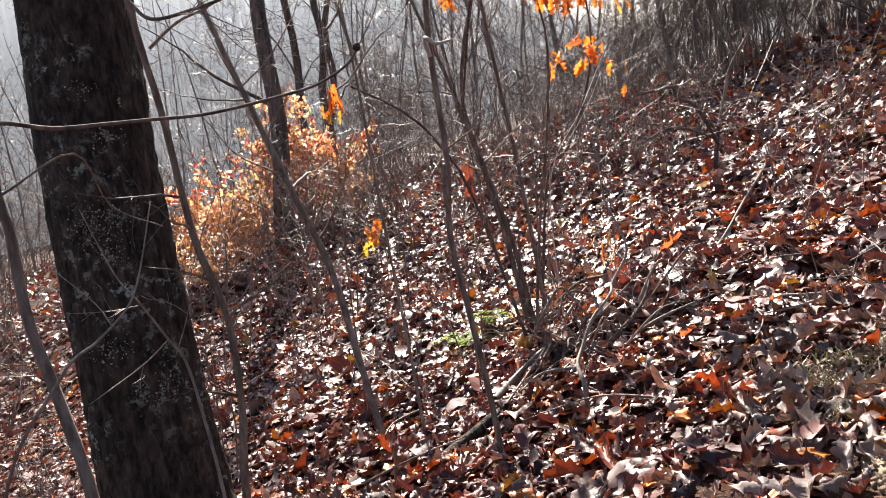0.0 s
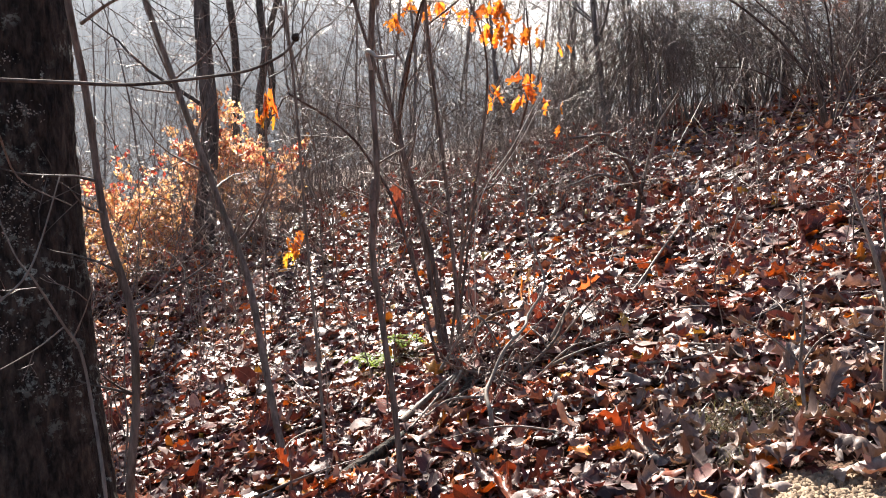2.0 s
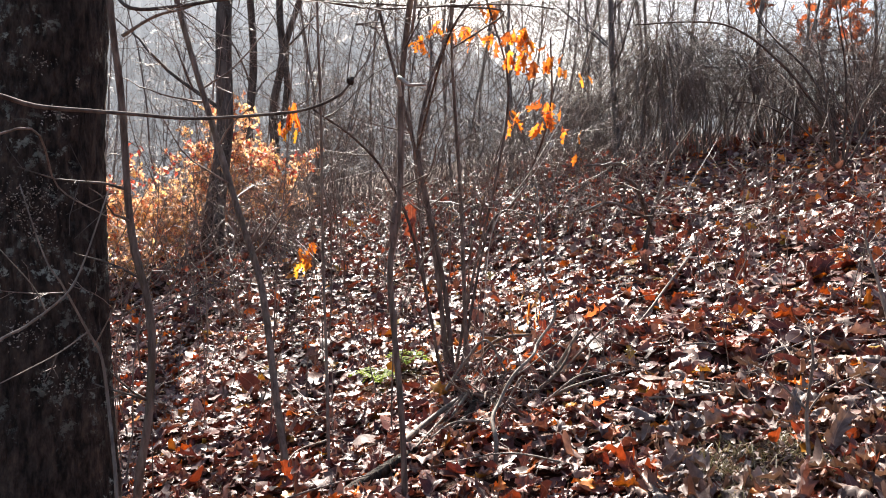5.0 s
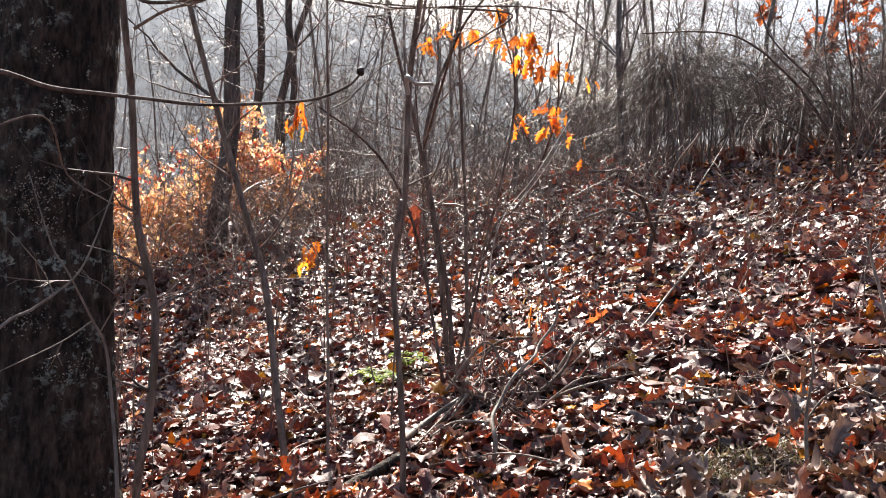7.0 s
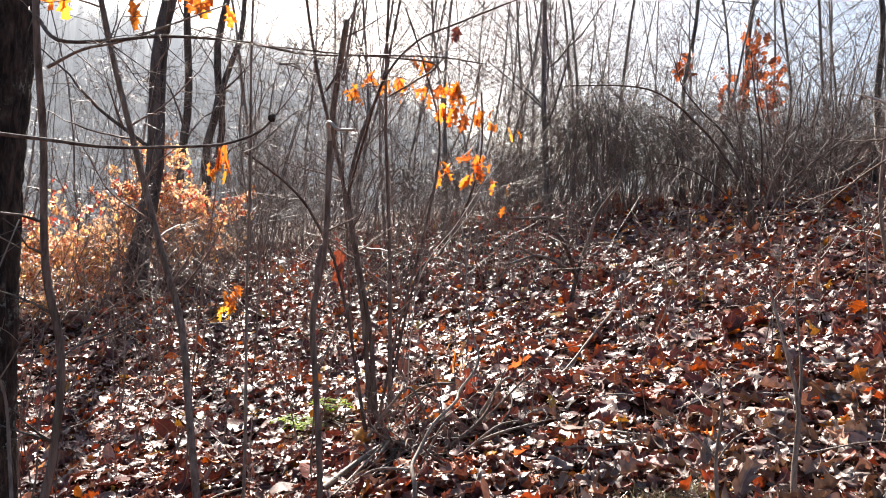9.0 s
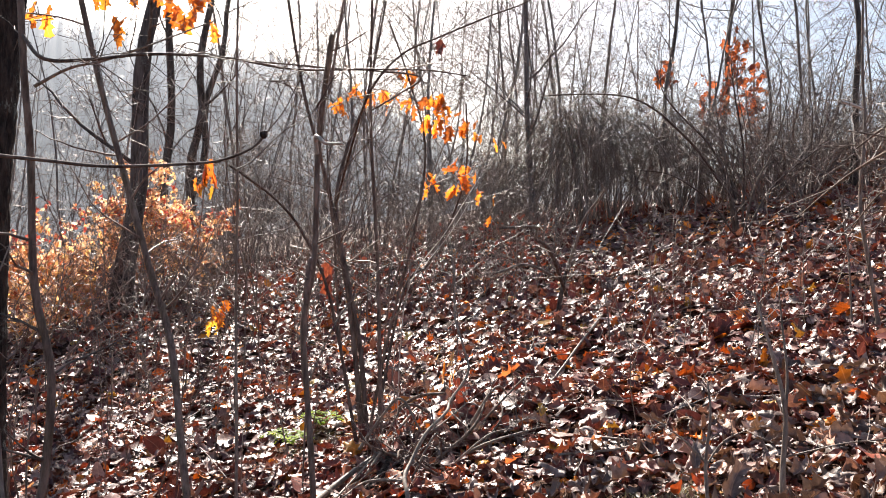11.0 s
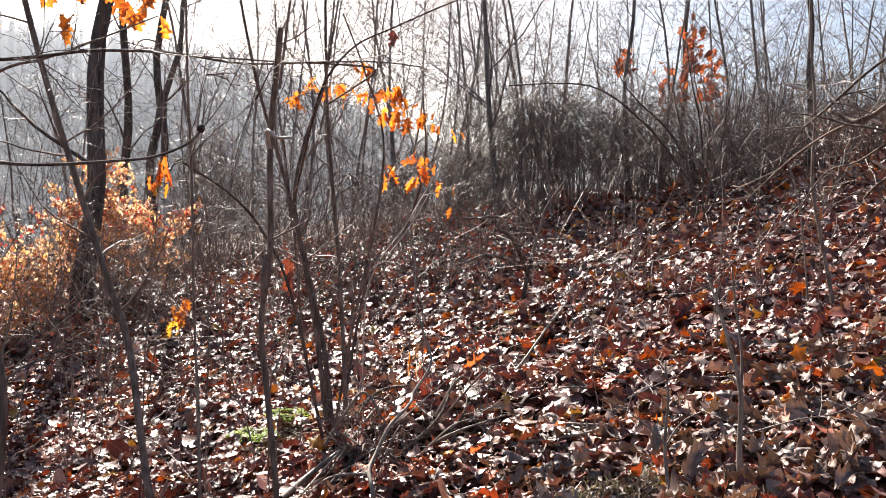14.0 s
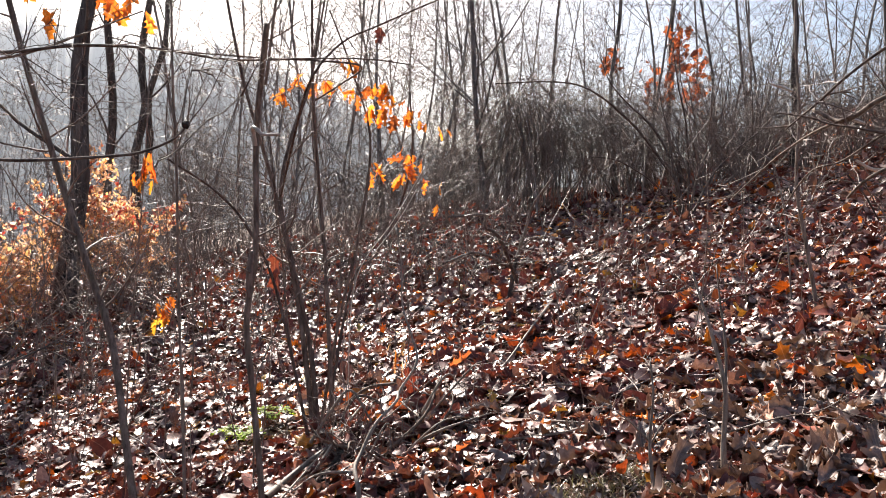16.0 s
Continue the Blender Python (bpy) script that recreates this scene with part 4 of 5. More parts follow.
# boughs and twigs that lie by the shrub
fallen("bent brown twig lying on the leaves", [(-1.729, 5.42), (-1.374, 4.82), (-1.123, 4.36), (-0.758, 3.4)], 0.006, 0.004, (0.05, 0.07, 0.07, 0.05), r2, M_SHRUB, 2)
fallen("pale short stick on the leaves", [(-3.421, 9.36), (-3.048, 8.96), (-2.783, 8.88)], 0.012, 0.008, (0.05, 0.07, 0.06), r2, M_PEELED, 1)
fallen("pale broken bough among curled leaves", [(-0.336, 2.86), (-0.276, 3.08), (-0.173, 3.2), (-0.061, 3.3)], 0.02, 0.013, (0.05, 0.06, 0.07, 0.05), r2, M_DEAD, 3)
fallen("pale broken bough among curled leaves", [(-0.167, 3.1), (-0.084, 3.28), (0.009, 3.56), (0.068, 3.76)], 0.01, 0.007, (0.06, 0.08, 0.08, 0.05), r2, M_DEAD, 2)
fallen("dark root-like stick at the foot of the shrub", [(-0.291, 4.38), (-0.114, 4.22), (0.035, 3.88), (0.17, 3.74)], 0.018, 0.011, (0.05, 0.1, 0.1, 0.05), r2, M_BOUGH, 3)
for k in range(14):
    x, y, a, d = r2.uniform(-0.15, 0.3), r2.uniform(2.8, 3.5), r2.uniform(0, 6.283), r2.uniform(0.2, 0.5)
    fallen("bent dead twig in the tangle by the shrub", [(x, y), (x + d * 0.5 * math.cos(a), y + d * 0.5 * math.sin(a)), (x + d * math.cos(a + 0.5), y + d * math.sin(a + 0.5))],
           r2.uniform(0.006, 0.014), 0.004, (0.02, r2.uniform(0.08, 0.2), r2.uniform(0.05, 0.25)), r2, r2.choice((M_DEAD, M_BOUGH, M_BOUGH)), 4)
for k in range(46):
    a, d, y = r2.uniform(0, 6.283), r2.uniform(0.2, 0.6), r2.uniform(2.0, 8.5)
    x = r2.uniform(-0.55, 0.55) * (y + 0.6) + 0.1
    fallen("short grey twig lying on fallen leaves", [(x, y), (x + d * 0.5 * math.cos(a), y + d * 0.5 * math.sin(a)), (x + d * math.cos(a + 0.2), y + d * math.sin(a + 0.2))],
           r2.uniform(0.003, 0.008), 0.002, (0.05, 0.07, 0.06), r2, r2.choice((M_DEAD, M_SHRUB, M_SAPLING)), r2.choice((0, 1, 3)))


# ---------------------------------------------------------------- thin shoots over the near slope
def shoot_kind(seed, height, label):
    rng = random.Random(seed)
    ob = thing("shoot", (0, 0, -60), label, "sapling", "thin shoots")
    levels = [[], [], []]
    grow(levels, Vector((0, 0, -0.03)), Vector((rng.gauss(0, 0.1), rng.gauss(0, 0.1), 1)), height, 0.0022 + height * 0.0014, rng, 0, 2 if height > 1 else 1, (8 if height > 1 else 3, 2), 0.04, 0.09, 0.65, 0.34, 0.3, 0.3, 0.12, 0.0022)
    v, f = tubes(levels[0], 5)
    part("stem", mesh_from("stem", v, f, M_SAPLING), ob)
    v, f = tubes(levels[1] + levels[2], 3)
    part("twig_spray", mesh_from("twig_spray", v, f, M_TWIG), ob, kind="stuff")
    return ob


def spread_copies(kinds, spots, rng, low=0.8, high=1.2):
    """Copies of some kinds of plant at the spots; the first takes the place of the model."""
    used = set()
    for x, y in spots:
        k = rng.randrange(len(kinds))
        m = Matrix.Translation(on_ground(x, y)) @ Matrix.Rotation(rng.uniform(0, 6.283), 4, "Z")
        s = rng.uniform(low, high)
        if k in used:
            ob = copy_thing(kinds[k], m)
        else:
            used.add(k)
            ob = kinds[k]
            ob.matrix_basis = m
        ob.scale = (s, s, s)
    for k, ob in enumerate(kinds):
        if k not in used:
            for o in (*ob.children_recursive, ob):
                bpy.data.objects.remove(o)


r3 = random.Random(31)
near_shoots = [shoot_kind(100 + k, (0.35, 0.5, 0.7, 0.9, 1.3)[k], "thin bare shoot rising from fallen leaves") for k in range(5)]
spots = []
for k in range(90):
    y = r3.uniform(3.0, 9.5)
    spots.append((r3.uniform(-0.55, 0.55) * (y + 0.5), y))
spread_copies(near_shoots, spots, r3)
tall_shoots = [shoot_kind(200 + k, (1.6, 2.1, 2.6, 3.2)[k], "slender bare upright sapling") for k in range(4)]
spots = []
for k in range(84):
    y = r3.uniform(4.8, 14)
    x = r3.triangular(-0.6, 0.25, -0.3) * (y + 0.5)
    spots.append((x, y))
spread_copies(tall_shoots, spots, r3)


# ---------------------------------------------------------------- brush and thickets
def bush_kind(name, label, seed, stems, height, lean, kids, mat, stem_r=0.007, wiggle=0.1, up=0.02, sides=4, thin=0.002, twig_mat=None):
    rng = random.Random(seed)
    ob = thing(name, (0, 0, -60), label, "shrub", "brush")
    levels = [[], [], []]
    for _ in range(stems):
        a = rng.uniform(0, 6.283)
        o = Vector((math.cos(a), math.sin(a), 0)) * rng.uniform(0, 0.16 * height)
        way = Vector((math.cos(a) * lean * rng.uniform(0.2, 1), math.sin(a) * lean * rng.uniform(0.2, 1), 1))
        grow(levels, o - Vector((0, 0, 0.04)), way, height * rng.uniform(0.65, 1.2), stem_r * rng.uniform(0.6, 1.2), rng, 0, 2, kids, up, wiggle, 0.7, 0.42, 0.2, 0.25, 0.12, thin)
    for line in levels[0]:
        v, f = tubes([line], sides + 1)
        part("stem", mesh_from("stem", v, f, mat), ob)
    v, f = tubes(levels[1] + levels[2], 3)
    part("twig_spray", mesh_from("twig_spray", v, f, twig_mat or M_TWIG), ob, kind="stuff")
    return ob


brush = [bush_kind("bush", "tangled bare undergrowth with thin grey twigs", 300 + k, 10, (0.9, 1.2, 1.5, 1.8)[k], 0.95, (5, 3), M_SHRUB, 0.0075, 0.17, -0.012, 4, 0.0034, (M_TWIG, M_SHRUB, M_BOUGH, M_BOUGH)[k]) for k in range(4)]
spots = []
for k in range(42):
    y = r3.uniform(9.5, 16)
    x = r3.triangular(-0.6, 0.2, -0.2) * (y + 1)
    spots.append((x, y))
for k in range(1):
    spots.append((r3.uniform(-3.6, -2.8), r3.uniform(6.6, 8.2)))
near_tangle = [(-2.7, 3.3), (-3.1, 3.9)]
spread_copies(brush, spots, r3, 0.8, 1.3)
spread_copies([copy_thing(o, o.matrix_basis) for o in brush[:2]], near_tangle, random.Random(88), 0.5, 0.75)

def bramble_kind(seed, stems, height, reach, label="dense domed thicket of bare arching canes"):
    """A mound of long canes that rise from a wide foot, arch over, cross and hang down again."""
    rng = random.Random(seed)
    ob = thing("thicket", (0, 0, -60), label, "shrub", "brush")
    canes, side = [], [[], [], []]
    for k in range(stems):
        a = rng.uniform(0, 6.283)
        foot = Vector((rng.gauss(0, 0.4) * reach, rng.gauss(0, 0.4) * reach, -0.05))
        way = Vector((math.cos(a), math.sin(a), 0))
        top, far = height * rng.uniform(0.6, 1.0), reach * rng.uniform(0.3, 1.0)
        end = way * far * 1.15 + Vector((0, 0, height * rng.uniform(0.12, 0.55)))
        pts = [foot, foot.lerp(way * far * 0.3, 0.4) + Vector((0, 0, top * 0.55)), way * far * 0.3 + Vector((0, 0, top * 0.97)), way * far * 0.75 + Vector((0, 0, top * 0.92 - 0.3 * far)), end]
        pts = [pts[0]] + [q + Vector((rng.gauss(0, 0.12), rng.gauss(0, 0.12), rng.gauss(0, 0.07))) for q in pts[1:]]
        r0 = rng.uniform(0.007, 0.013)
        line, radii = smooth_line(pts, [r0, r0 * 0.9, r0 * 0.75, r0 * 0.6, r0 * 0.4], 4)
        canes.append((line, radii))
        for _ in range(6):
            u = (0.12 + 0.86 * rng.random() ** 0.6) * (len(line) - 1)
            i = min(int(u), len(line) - 2)
            along = (line[i + 1] - line[i]).normalized()
            out = along.orthogonal()
            out.rotate(Matrix.Rotation(rng.uniform(0, 6.283), 3, along))
            grow(side, line[i].lerp(line[i + 1], u - i), along * 0.5 + out * 0.8, rng.uniform(0.3, 0.95), 0.0055, rng, 0, 1, (4, 2), 0.0, 0.3, 0.75, 0.5, 0.15, 0.4, 0.13, 0.0036)
    for line in canes:
        v, f = tubes([line], 4)
        part("cane", mesh_from("cane", v, f, M_SHRUB if rng.random() < 0.6 else M_DEAD), ob)
    v, f = tubes(side[0] + side[1], 3)
    part("twig_spray", mesh_from("twig_spray", v, f, M_TWIG), ob, kind="stuff")
    return ob


def fan_shrub(seed, stems, length, label="large bare shrub with arching grey stems"):
    """Stems that fan out from one foot, arch and branch."""
    rng = random.Random(seed)
    ob = thing("shrub", (0, 0, -60), label, "shrub", "brush")
    levels = [[], [], []]
    for k in range(stems):
        a, lean = 6.283 * k / stems + rng.gauss(0, 0.3), rng.uniform(0.12, 1.05)
        grow(levels, Vector((math.cos(a) * 0.08, math.sin(a) * 0.08, -0.05)), Vector((math.cos(a) * lean, math.sin(a) * lean, 1)), length * rng.uniform(0.7, 1.15), rng.uniform(0.011, 0.019), rng, 0, 2, (8, 3), -0.008, 0.07, 0.75, 0.36, 0.2, 0.25, 0.2, 0.0036)
    for line in levels[0]:
        v, f = tubes([line], 5)
        part("stem", mesh_from("stem", v, f, M_SHRUB), ob)
    v, f = tubes(levels[1] + levels[2], 3)
    part("twig_spray", mesh_from("twig_spray", v, f, M_TWIG if seed % 2 else M_SHRUB), ob, kind="stuff")
    return ob


dome = [bramble_kind(320 + k, (44, 22)[k], (2.6, 2.05)[k], (1.55, 1.5)[k]) for k in range(2)]
spread_copies(dome[:1], [(2.6, 13.6), (3.3, 14.0)], r3, 0.9, 1.03)
spread_copies(dome[1:], [(1.5, 14.3), (4.3, 13.6), (5.2, 14.3), (0.4, 14.9), (3.8, 15.4), (-0.6, 14.6)], r3, 0.8, 1.1)
spread_copies([copy_thing(o, o.matrix_basis) for o in brush[2:]], [(r3.uniform(-0.5, 6.5), r3.uniform(14.8, 16.6)) for k in range(14)] + [(r3.uniform(5.0, 9.5), r3.uniform(10.5, 15.0)) for k in range(24)], r3, 0.9, 1.35)
fans = [fan_shrub(340 + k, (17, 13, 15)[k], (2.5, 2.1, 2.4)[k]) for k in range(3)]
spread_copies(fans[:1], [(5.2, 11.6)], random.Random(4), 1.0, 1.0)
spread_copies(fans[1:], [(5.9, 11.6), (5.6, 13.2), (7.0, 11.8), (7.6, 10.2), (6.5, 13.6), (8.4, 12.8), (9.8, 13.6), (4.6, 13.6), (5.6, 14.4), (7.6, 14.6), (6.3, 12.6)], r3, 0.8, 1.15)
plant("shrub", "large bare shrub with long dark arching stems", "shrub", [
    ([on_ground(4.22, 10.0), (4.09, 9.98, 1.78), (3.92, 9.95, 2.00), (3.59, 9.90, 2.39), (3.31, 9.85, 2.63), (2.99, 9.80, 2.86), (2.64, 9.75, 3.00), (2.20, 9.75, 3.02), (1.60, 9.80, 2.98)], 0.024, 0.007),
    ([on_ground(4.20, 10.05), (4.01, 10.00, 2.08), (3.78, 10.10, 2.54), (3.50, 10.20, 2.84), (3.25, 10.30, 3.16), (3.12, 10.40, 3.56)], 0.022, 0.006),
    ([on_ground(4.27, 10.05), (4.40, 10.00, 2.02), (4.63, 10.10, 2.41), (4.82, 10.20, 2.96), (4.94, 10.30, 3.52)], 0.02, 0.006),
    ([on_ground(4.24, 9.98), (4.20, 9.90, 2.00), (4.11, 9.80, 2.57), (3.95, 9.70, 3.06), (3.87, 9.70, 3.56)], 0.018, 0.006),
    ([on_ground(4.17, 9.95), (3.75, 9.80, 1.73), (3.42, 9.70, 1.93), (3.09, 9.60, 2.05), (2.73, 9.60, 2.07)], 0.014, 0.005),
    ([on_ground(4.28, 10.0), (4.59, 10.00, 1.95), (5.01, 10.00, 2.37), (5.43, 10.00, 2.69)], 0.018, 0.006),
    ([on_ground(4.19, 10.1), (4.01, 10.10, 2.39), (3.96, 10.30, 2.95), (3.98, 10.50, 3.54)], 0.018, 0.006)], random.Random(71), 12, 0.75, mat=M_BOUGH, bare=0.25, depth=2, sides=6, girth=1.0)
tall_brush = [bush_kind("bush", "tall bare brush of many thin grey stems", 360 + k, 11, 3.4, 0.5, (7, 4), M_POLE, 0.013, 0.1, 0.012, 4, 0.0042, M_BOUGH) for k in range(4)]
spots = []
for k in range(30):
    y = r3.uniform(15, 24)
    x = r3.uniform(-0.36, 0.36) * y
    if x > -1.2 or y > 17:
        spots.append((x, y))
for k in range(5):
    spots.append((r3.uniform(6.5, 12.0), r3.uniform(13.5, 18)))
for k in range(16):
    a, d = radians(r3.uniform(-46, -34)), r3.uniform(13, 28)
    spots.append((math.sin(a) * d, math.cos(a) * d))
spread_copies(tall_brush, spots, r3, 0.7, 1.05)
spots = []
for k in range(22):
    y = r3.uniform(5, 13)
    spots.append((-r3.uniform(0.72, 1.15) * (y + 0.6), y))
for k in range(18):
    y = r3.uniform(6, 16)
    spots.append((-r3.uniform(1.0, 1.5) * y, y))
spread_copies([copy_thing(o, o.matrix_basis) for o in brush], spots, r3, 0.8, 1.3)


def red_bush(seed):
    rng = random.Random(seed)
    ob = bush_kind("bush", "low undergrowth with a few dark red leaves", seed, 7, 0.8, 0.6, (5, 3), M_SHRUB)
    places = []
    for k in range(70):
        a, r = rng.uniform(0, 6.283), rng.uniform(0.05, 0.45)
        places.append((Vector((math.cos(a) * r, math.sin(a) * r, rng.uniform(0.15, 0.75))), turned(rng, rng.uniform(0.035, 0.07), 0.9)))
    part("foliage", leaf_cloud("foliage", SIMPLE, places, M_REDLEAF), ob, "small dark red leaves", None, "stuff")
    return ob


spread_copies([red_bush(500), red_bush(501)], [(0.2, 8.6), (0.8, 9.4), (-0.5, 9.2), (1.4, 10.2), (0.1, 10.4), (-1.2, 8.4), (-1.9, 9.4), (1.0, 8.0), (-2.6, 7.6), (-3.3, 8.3), (-0.9, 10.8), (1.9, 11.2)], r3, 0.8, 1.2)


# ---------------------------------------------------------------- trees
def tree_kind(seed, height, radius, limbs, label, leaves=None):
    """A bare woodland tree: a tapered trunk, limbs that rise, and fine twigs."""
    rng = random.Random(seed)
    ob = thing("tree", (0, 0, -60), label, "tree", "bare woodland trees")
    lean = Vector((rng.gauss(0, 0.03), rng.gauss(0, 0.03), 1))
    pts, radii, p, d = [], [], Vector((0, 0, -0.15)), lean.normalized()
    n = 16
    for i in range(n + 1):
        u = i / n
        pts.append(p.copy())
        radii.append(radius * ((1 - 0.85 * u) + 0.5 * math.exp(-u * height / 0.3)))
        d = (d + Vector((rng.gauss(0, 0.05), rng.gauss(0, 0.05), 0.03))).normalized()
        p = p + d * (height / n)
    v, f = tubes([(pts, radii)], 10, (0, 0, 0), rng, 0.03)
    part("trunk", mesh_from("trunk", v, f, M_POLE), ob)
    levels = [[], [], []]
    for k in range(limbs):
        u = rng.uniform(0.12, 0.98)
        i = min(int(u * n), n - 1)
        a = rng.uniform(0, 6.283)
        grow(levels, pts[i].lerp(pts[i + 1], u * n - i), Vector((math.cos(a), math.sin(a), rng.uniform(0.5, 1.3))), height * 0.3 * (1.2 - u) * rng.uniform(0.6, 1.2), max(radii[i] * 0.4, 0.005), rng, 0, 2, (5, 3), 0.03, 0.12, 0.7, 0.5, 0.15, 0.25, 0.3, 0.0045)
    v, f = tubes(levels[0], 5)
    part("crown", mesh_from("crown", v, f, M_POLE), ob, kind="stuff")
    v, f = tubes(levels[1] + levels[2], 3)
    part("twig_spray", mesh_from("twig_spray", v, f, M_SHRUB), ob, kind="stuff")
    return ob


r4 = random.Random(41)
poles = [tree_kind(400 + k, 8.5 + k % 4 * 1.2, (0.022, 0.03, 0.036, 0.045, 0.026, 0.06)[k], 11 + k // 2, "slim bare grey woodland tree") for k in range(6)]
spots = []
while len(spots) < 104:
    y = r4.uniform(13.5, 46)
    x = r4.uniform(-1.0, 0.78) * y
    if x > 0.35 * y and r4.random() < 0.45:
        continue
    if all((x - a) ** 2 + (y - b) ** 2 > 0.8 for a, b in spots):
        spots.append((x, y))
spread_copies(poles, spots, r4, 0.75, 1.2)
spots = []
for k in range(20):
    y = r4.uniform(12.5, 26)
    spots.append((-r4.uniform(0.02, 0.95) * y, y))
spread_copies([copy_thing(o, o.matrix_basis) for o in poles[:3]], spots, r4, 0.5, 0.85)

# some fill the woods; most are added so unseen high crowns shade the slope
crowded = [tree_kind(430 + k, 12.5 + k, 0.036, 26, "bare grey tree with a dense twiggy crown") for k in range(2)]
spread_copies(crowded, [(-0.6, 16.0), (0.4, 17.2), (1.3, 15.9), (2.0, 17.6), (-1.5, 15.4), (1.0, 19.2), (2.4, 19.6), (-0.9, 17.4), (0.3, 15.2), (-2.0, 18.6), (6.8, 18.5), (8.0, 17.3), (9.4, 18.0), (9.0, 21.0), (11.5, 17.4), (12.6, 20.0), (-0.4, 20.6), (1.8, 21.4), (3.4, 20.2), (-2.2, 22.0), (0.6, 22.8), (2.8, 23.6), (4.6, 22.2), (-1.0, 24.2), (1.4, 25.0), (5.8, 24.4), (-3.2, 25.4), (3.6, 26.2), (6.4, 20.8)], r4, 0.8, 1.05)

# trees with a place of their own: foot, point higher up, radius
def own_tree(foot_xy, upper, radius, height, seed, label, limbs=8, crook=0.2):
    rng = random.Random(seed)
    foot = on_ground(*foot_xy, 0.15)
    ob = thing("tree", foot, label, "tree")
    up = Vector(upper) - foot
    line, radii = [], []
    n = 22
    for i in range(n + 1):
        u = i / n
        q = foot + up * (u * height / up.z)
        q += Vector((noise.noise(Vector((u * 6, seed * 7.7, 0))), noise.noise(Vector((u * 6, seed * 7.7, 9))), 0)) * crook * min(1, u * 5)
        line.append(q)
        radii.append(radius * ((1 - 0.75 * u) + 0.55 * math.exp(-u * height / 0.35)))
    v, f = tubes([(line, radii)], 14, foot, rng, 0.04)
    trunk = part("trunk", mesh_from("trunk", v, f, M_TREE), ob)
    levels = [[], [], []]
    for k in range(limbs):
        u = rng.uniform(0.16, 0.98)
        i = min(int(u * n), n - 1)
        a = rng.uniform(0, 6.283)
        grow(levels, line[i].lerp(line[i + 1], u * n - i), Vector((math.cos(a), math.sin(a), rng.uniform(0.3, 1.1))), height * 0.26 * (1.2 - u) * rng.uniform(0.6, 1.2), max(radii[i] * 0.3, 0.01), rng, 0, 2, (6, 5), 0.03, 0.13, 0.7, 0.5, 0.2, 0.25, 0.25, 0.005)
    for limb in levels[0]:
        v, f = tubes([limb], 6, foot)
        part("limb", mesh_from("limb", v, f, M_TREE), trunk)
    v, f = tubes(levels[1] + levels[2], 3, foot)
    part("twig_spray", mesh_from("twig_spray", v, f, M_SHRUB), ob, kind="stuff")
    return ob


own_tree((-4.12, 11.25), (-3.85, 11.1, 3.47), 0.14, 11, 1, "dark upright tree beside golden undergrowth", 9)
own_tree((-5.15, 16.2), (-4.96, 16.0, 4.9), 0.1, 12, 2, "grey forest tree with bare crooked limbs", 10, 0.45)
own_tree((-5.55, 19.2), (-5.1, 19.0, 6.5), 0.12, 13, 3, "grey forest tree with bare crooked limbs", 10, 0.45)
own_tree((-6.2, 21.2), (-5.16, 20.9, 7.1), 0.11, 13, 4, "grey forest tree with bare crooked limbs", 10, 0.45)
own_tree((4.75, 14.8), (4.78, 14.7, 4.97), 0.05, 9, 5, "slim straight tree behind the thicket")
rusty = own_tree((7.8, 19.8), (7.82, 19.7, 6.65), 0.085, 11, 6, "straight tree with rusty clinging leaves")
own_tree((7.05, 12.4), (6.9, 12.2, 4.33), 0.055, 9, 7, "leaning grey tree behind the shrubs")
own_tree((8.2, 11.6), (8.0, 11.4, 4.2), 0.04, 9, 8, "slim grey tree on the slope")

# rusty leaves on the tree behind the thicket
places = []
for k in range(170):
    c = r4.choice(((7.85, 19.4, 6.3, 0.35), (7.75, 19.3, 5.6, 0.45), (8.3, 19.3, 5.4, 0.5), (7.3, 19.3, 5.0, 0.5), (8.3, 19.2, 4.9, 0.35), (6.1, 19.3, 5.7, 0.2)))
    p = Vector(c[:3]) + Vector((r4.gauss(0, c[3]), r4.gauss(0, c[3]), r4.gauss(0, c[3] * 1.6))) * 0.42
    places.append((p - rusty.location, turned(r4, r4.uniform(0.18, 0.3), 1.2)))
part("foliage", leaf_cloud("foliage", COARSE, places, M_RUST), rusty, "rust-red clinging leaves", None, "stuff")


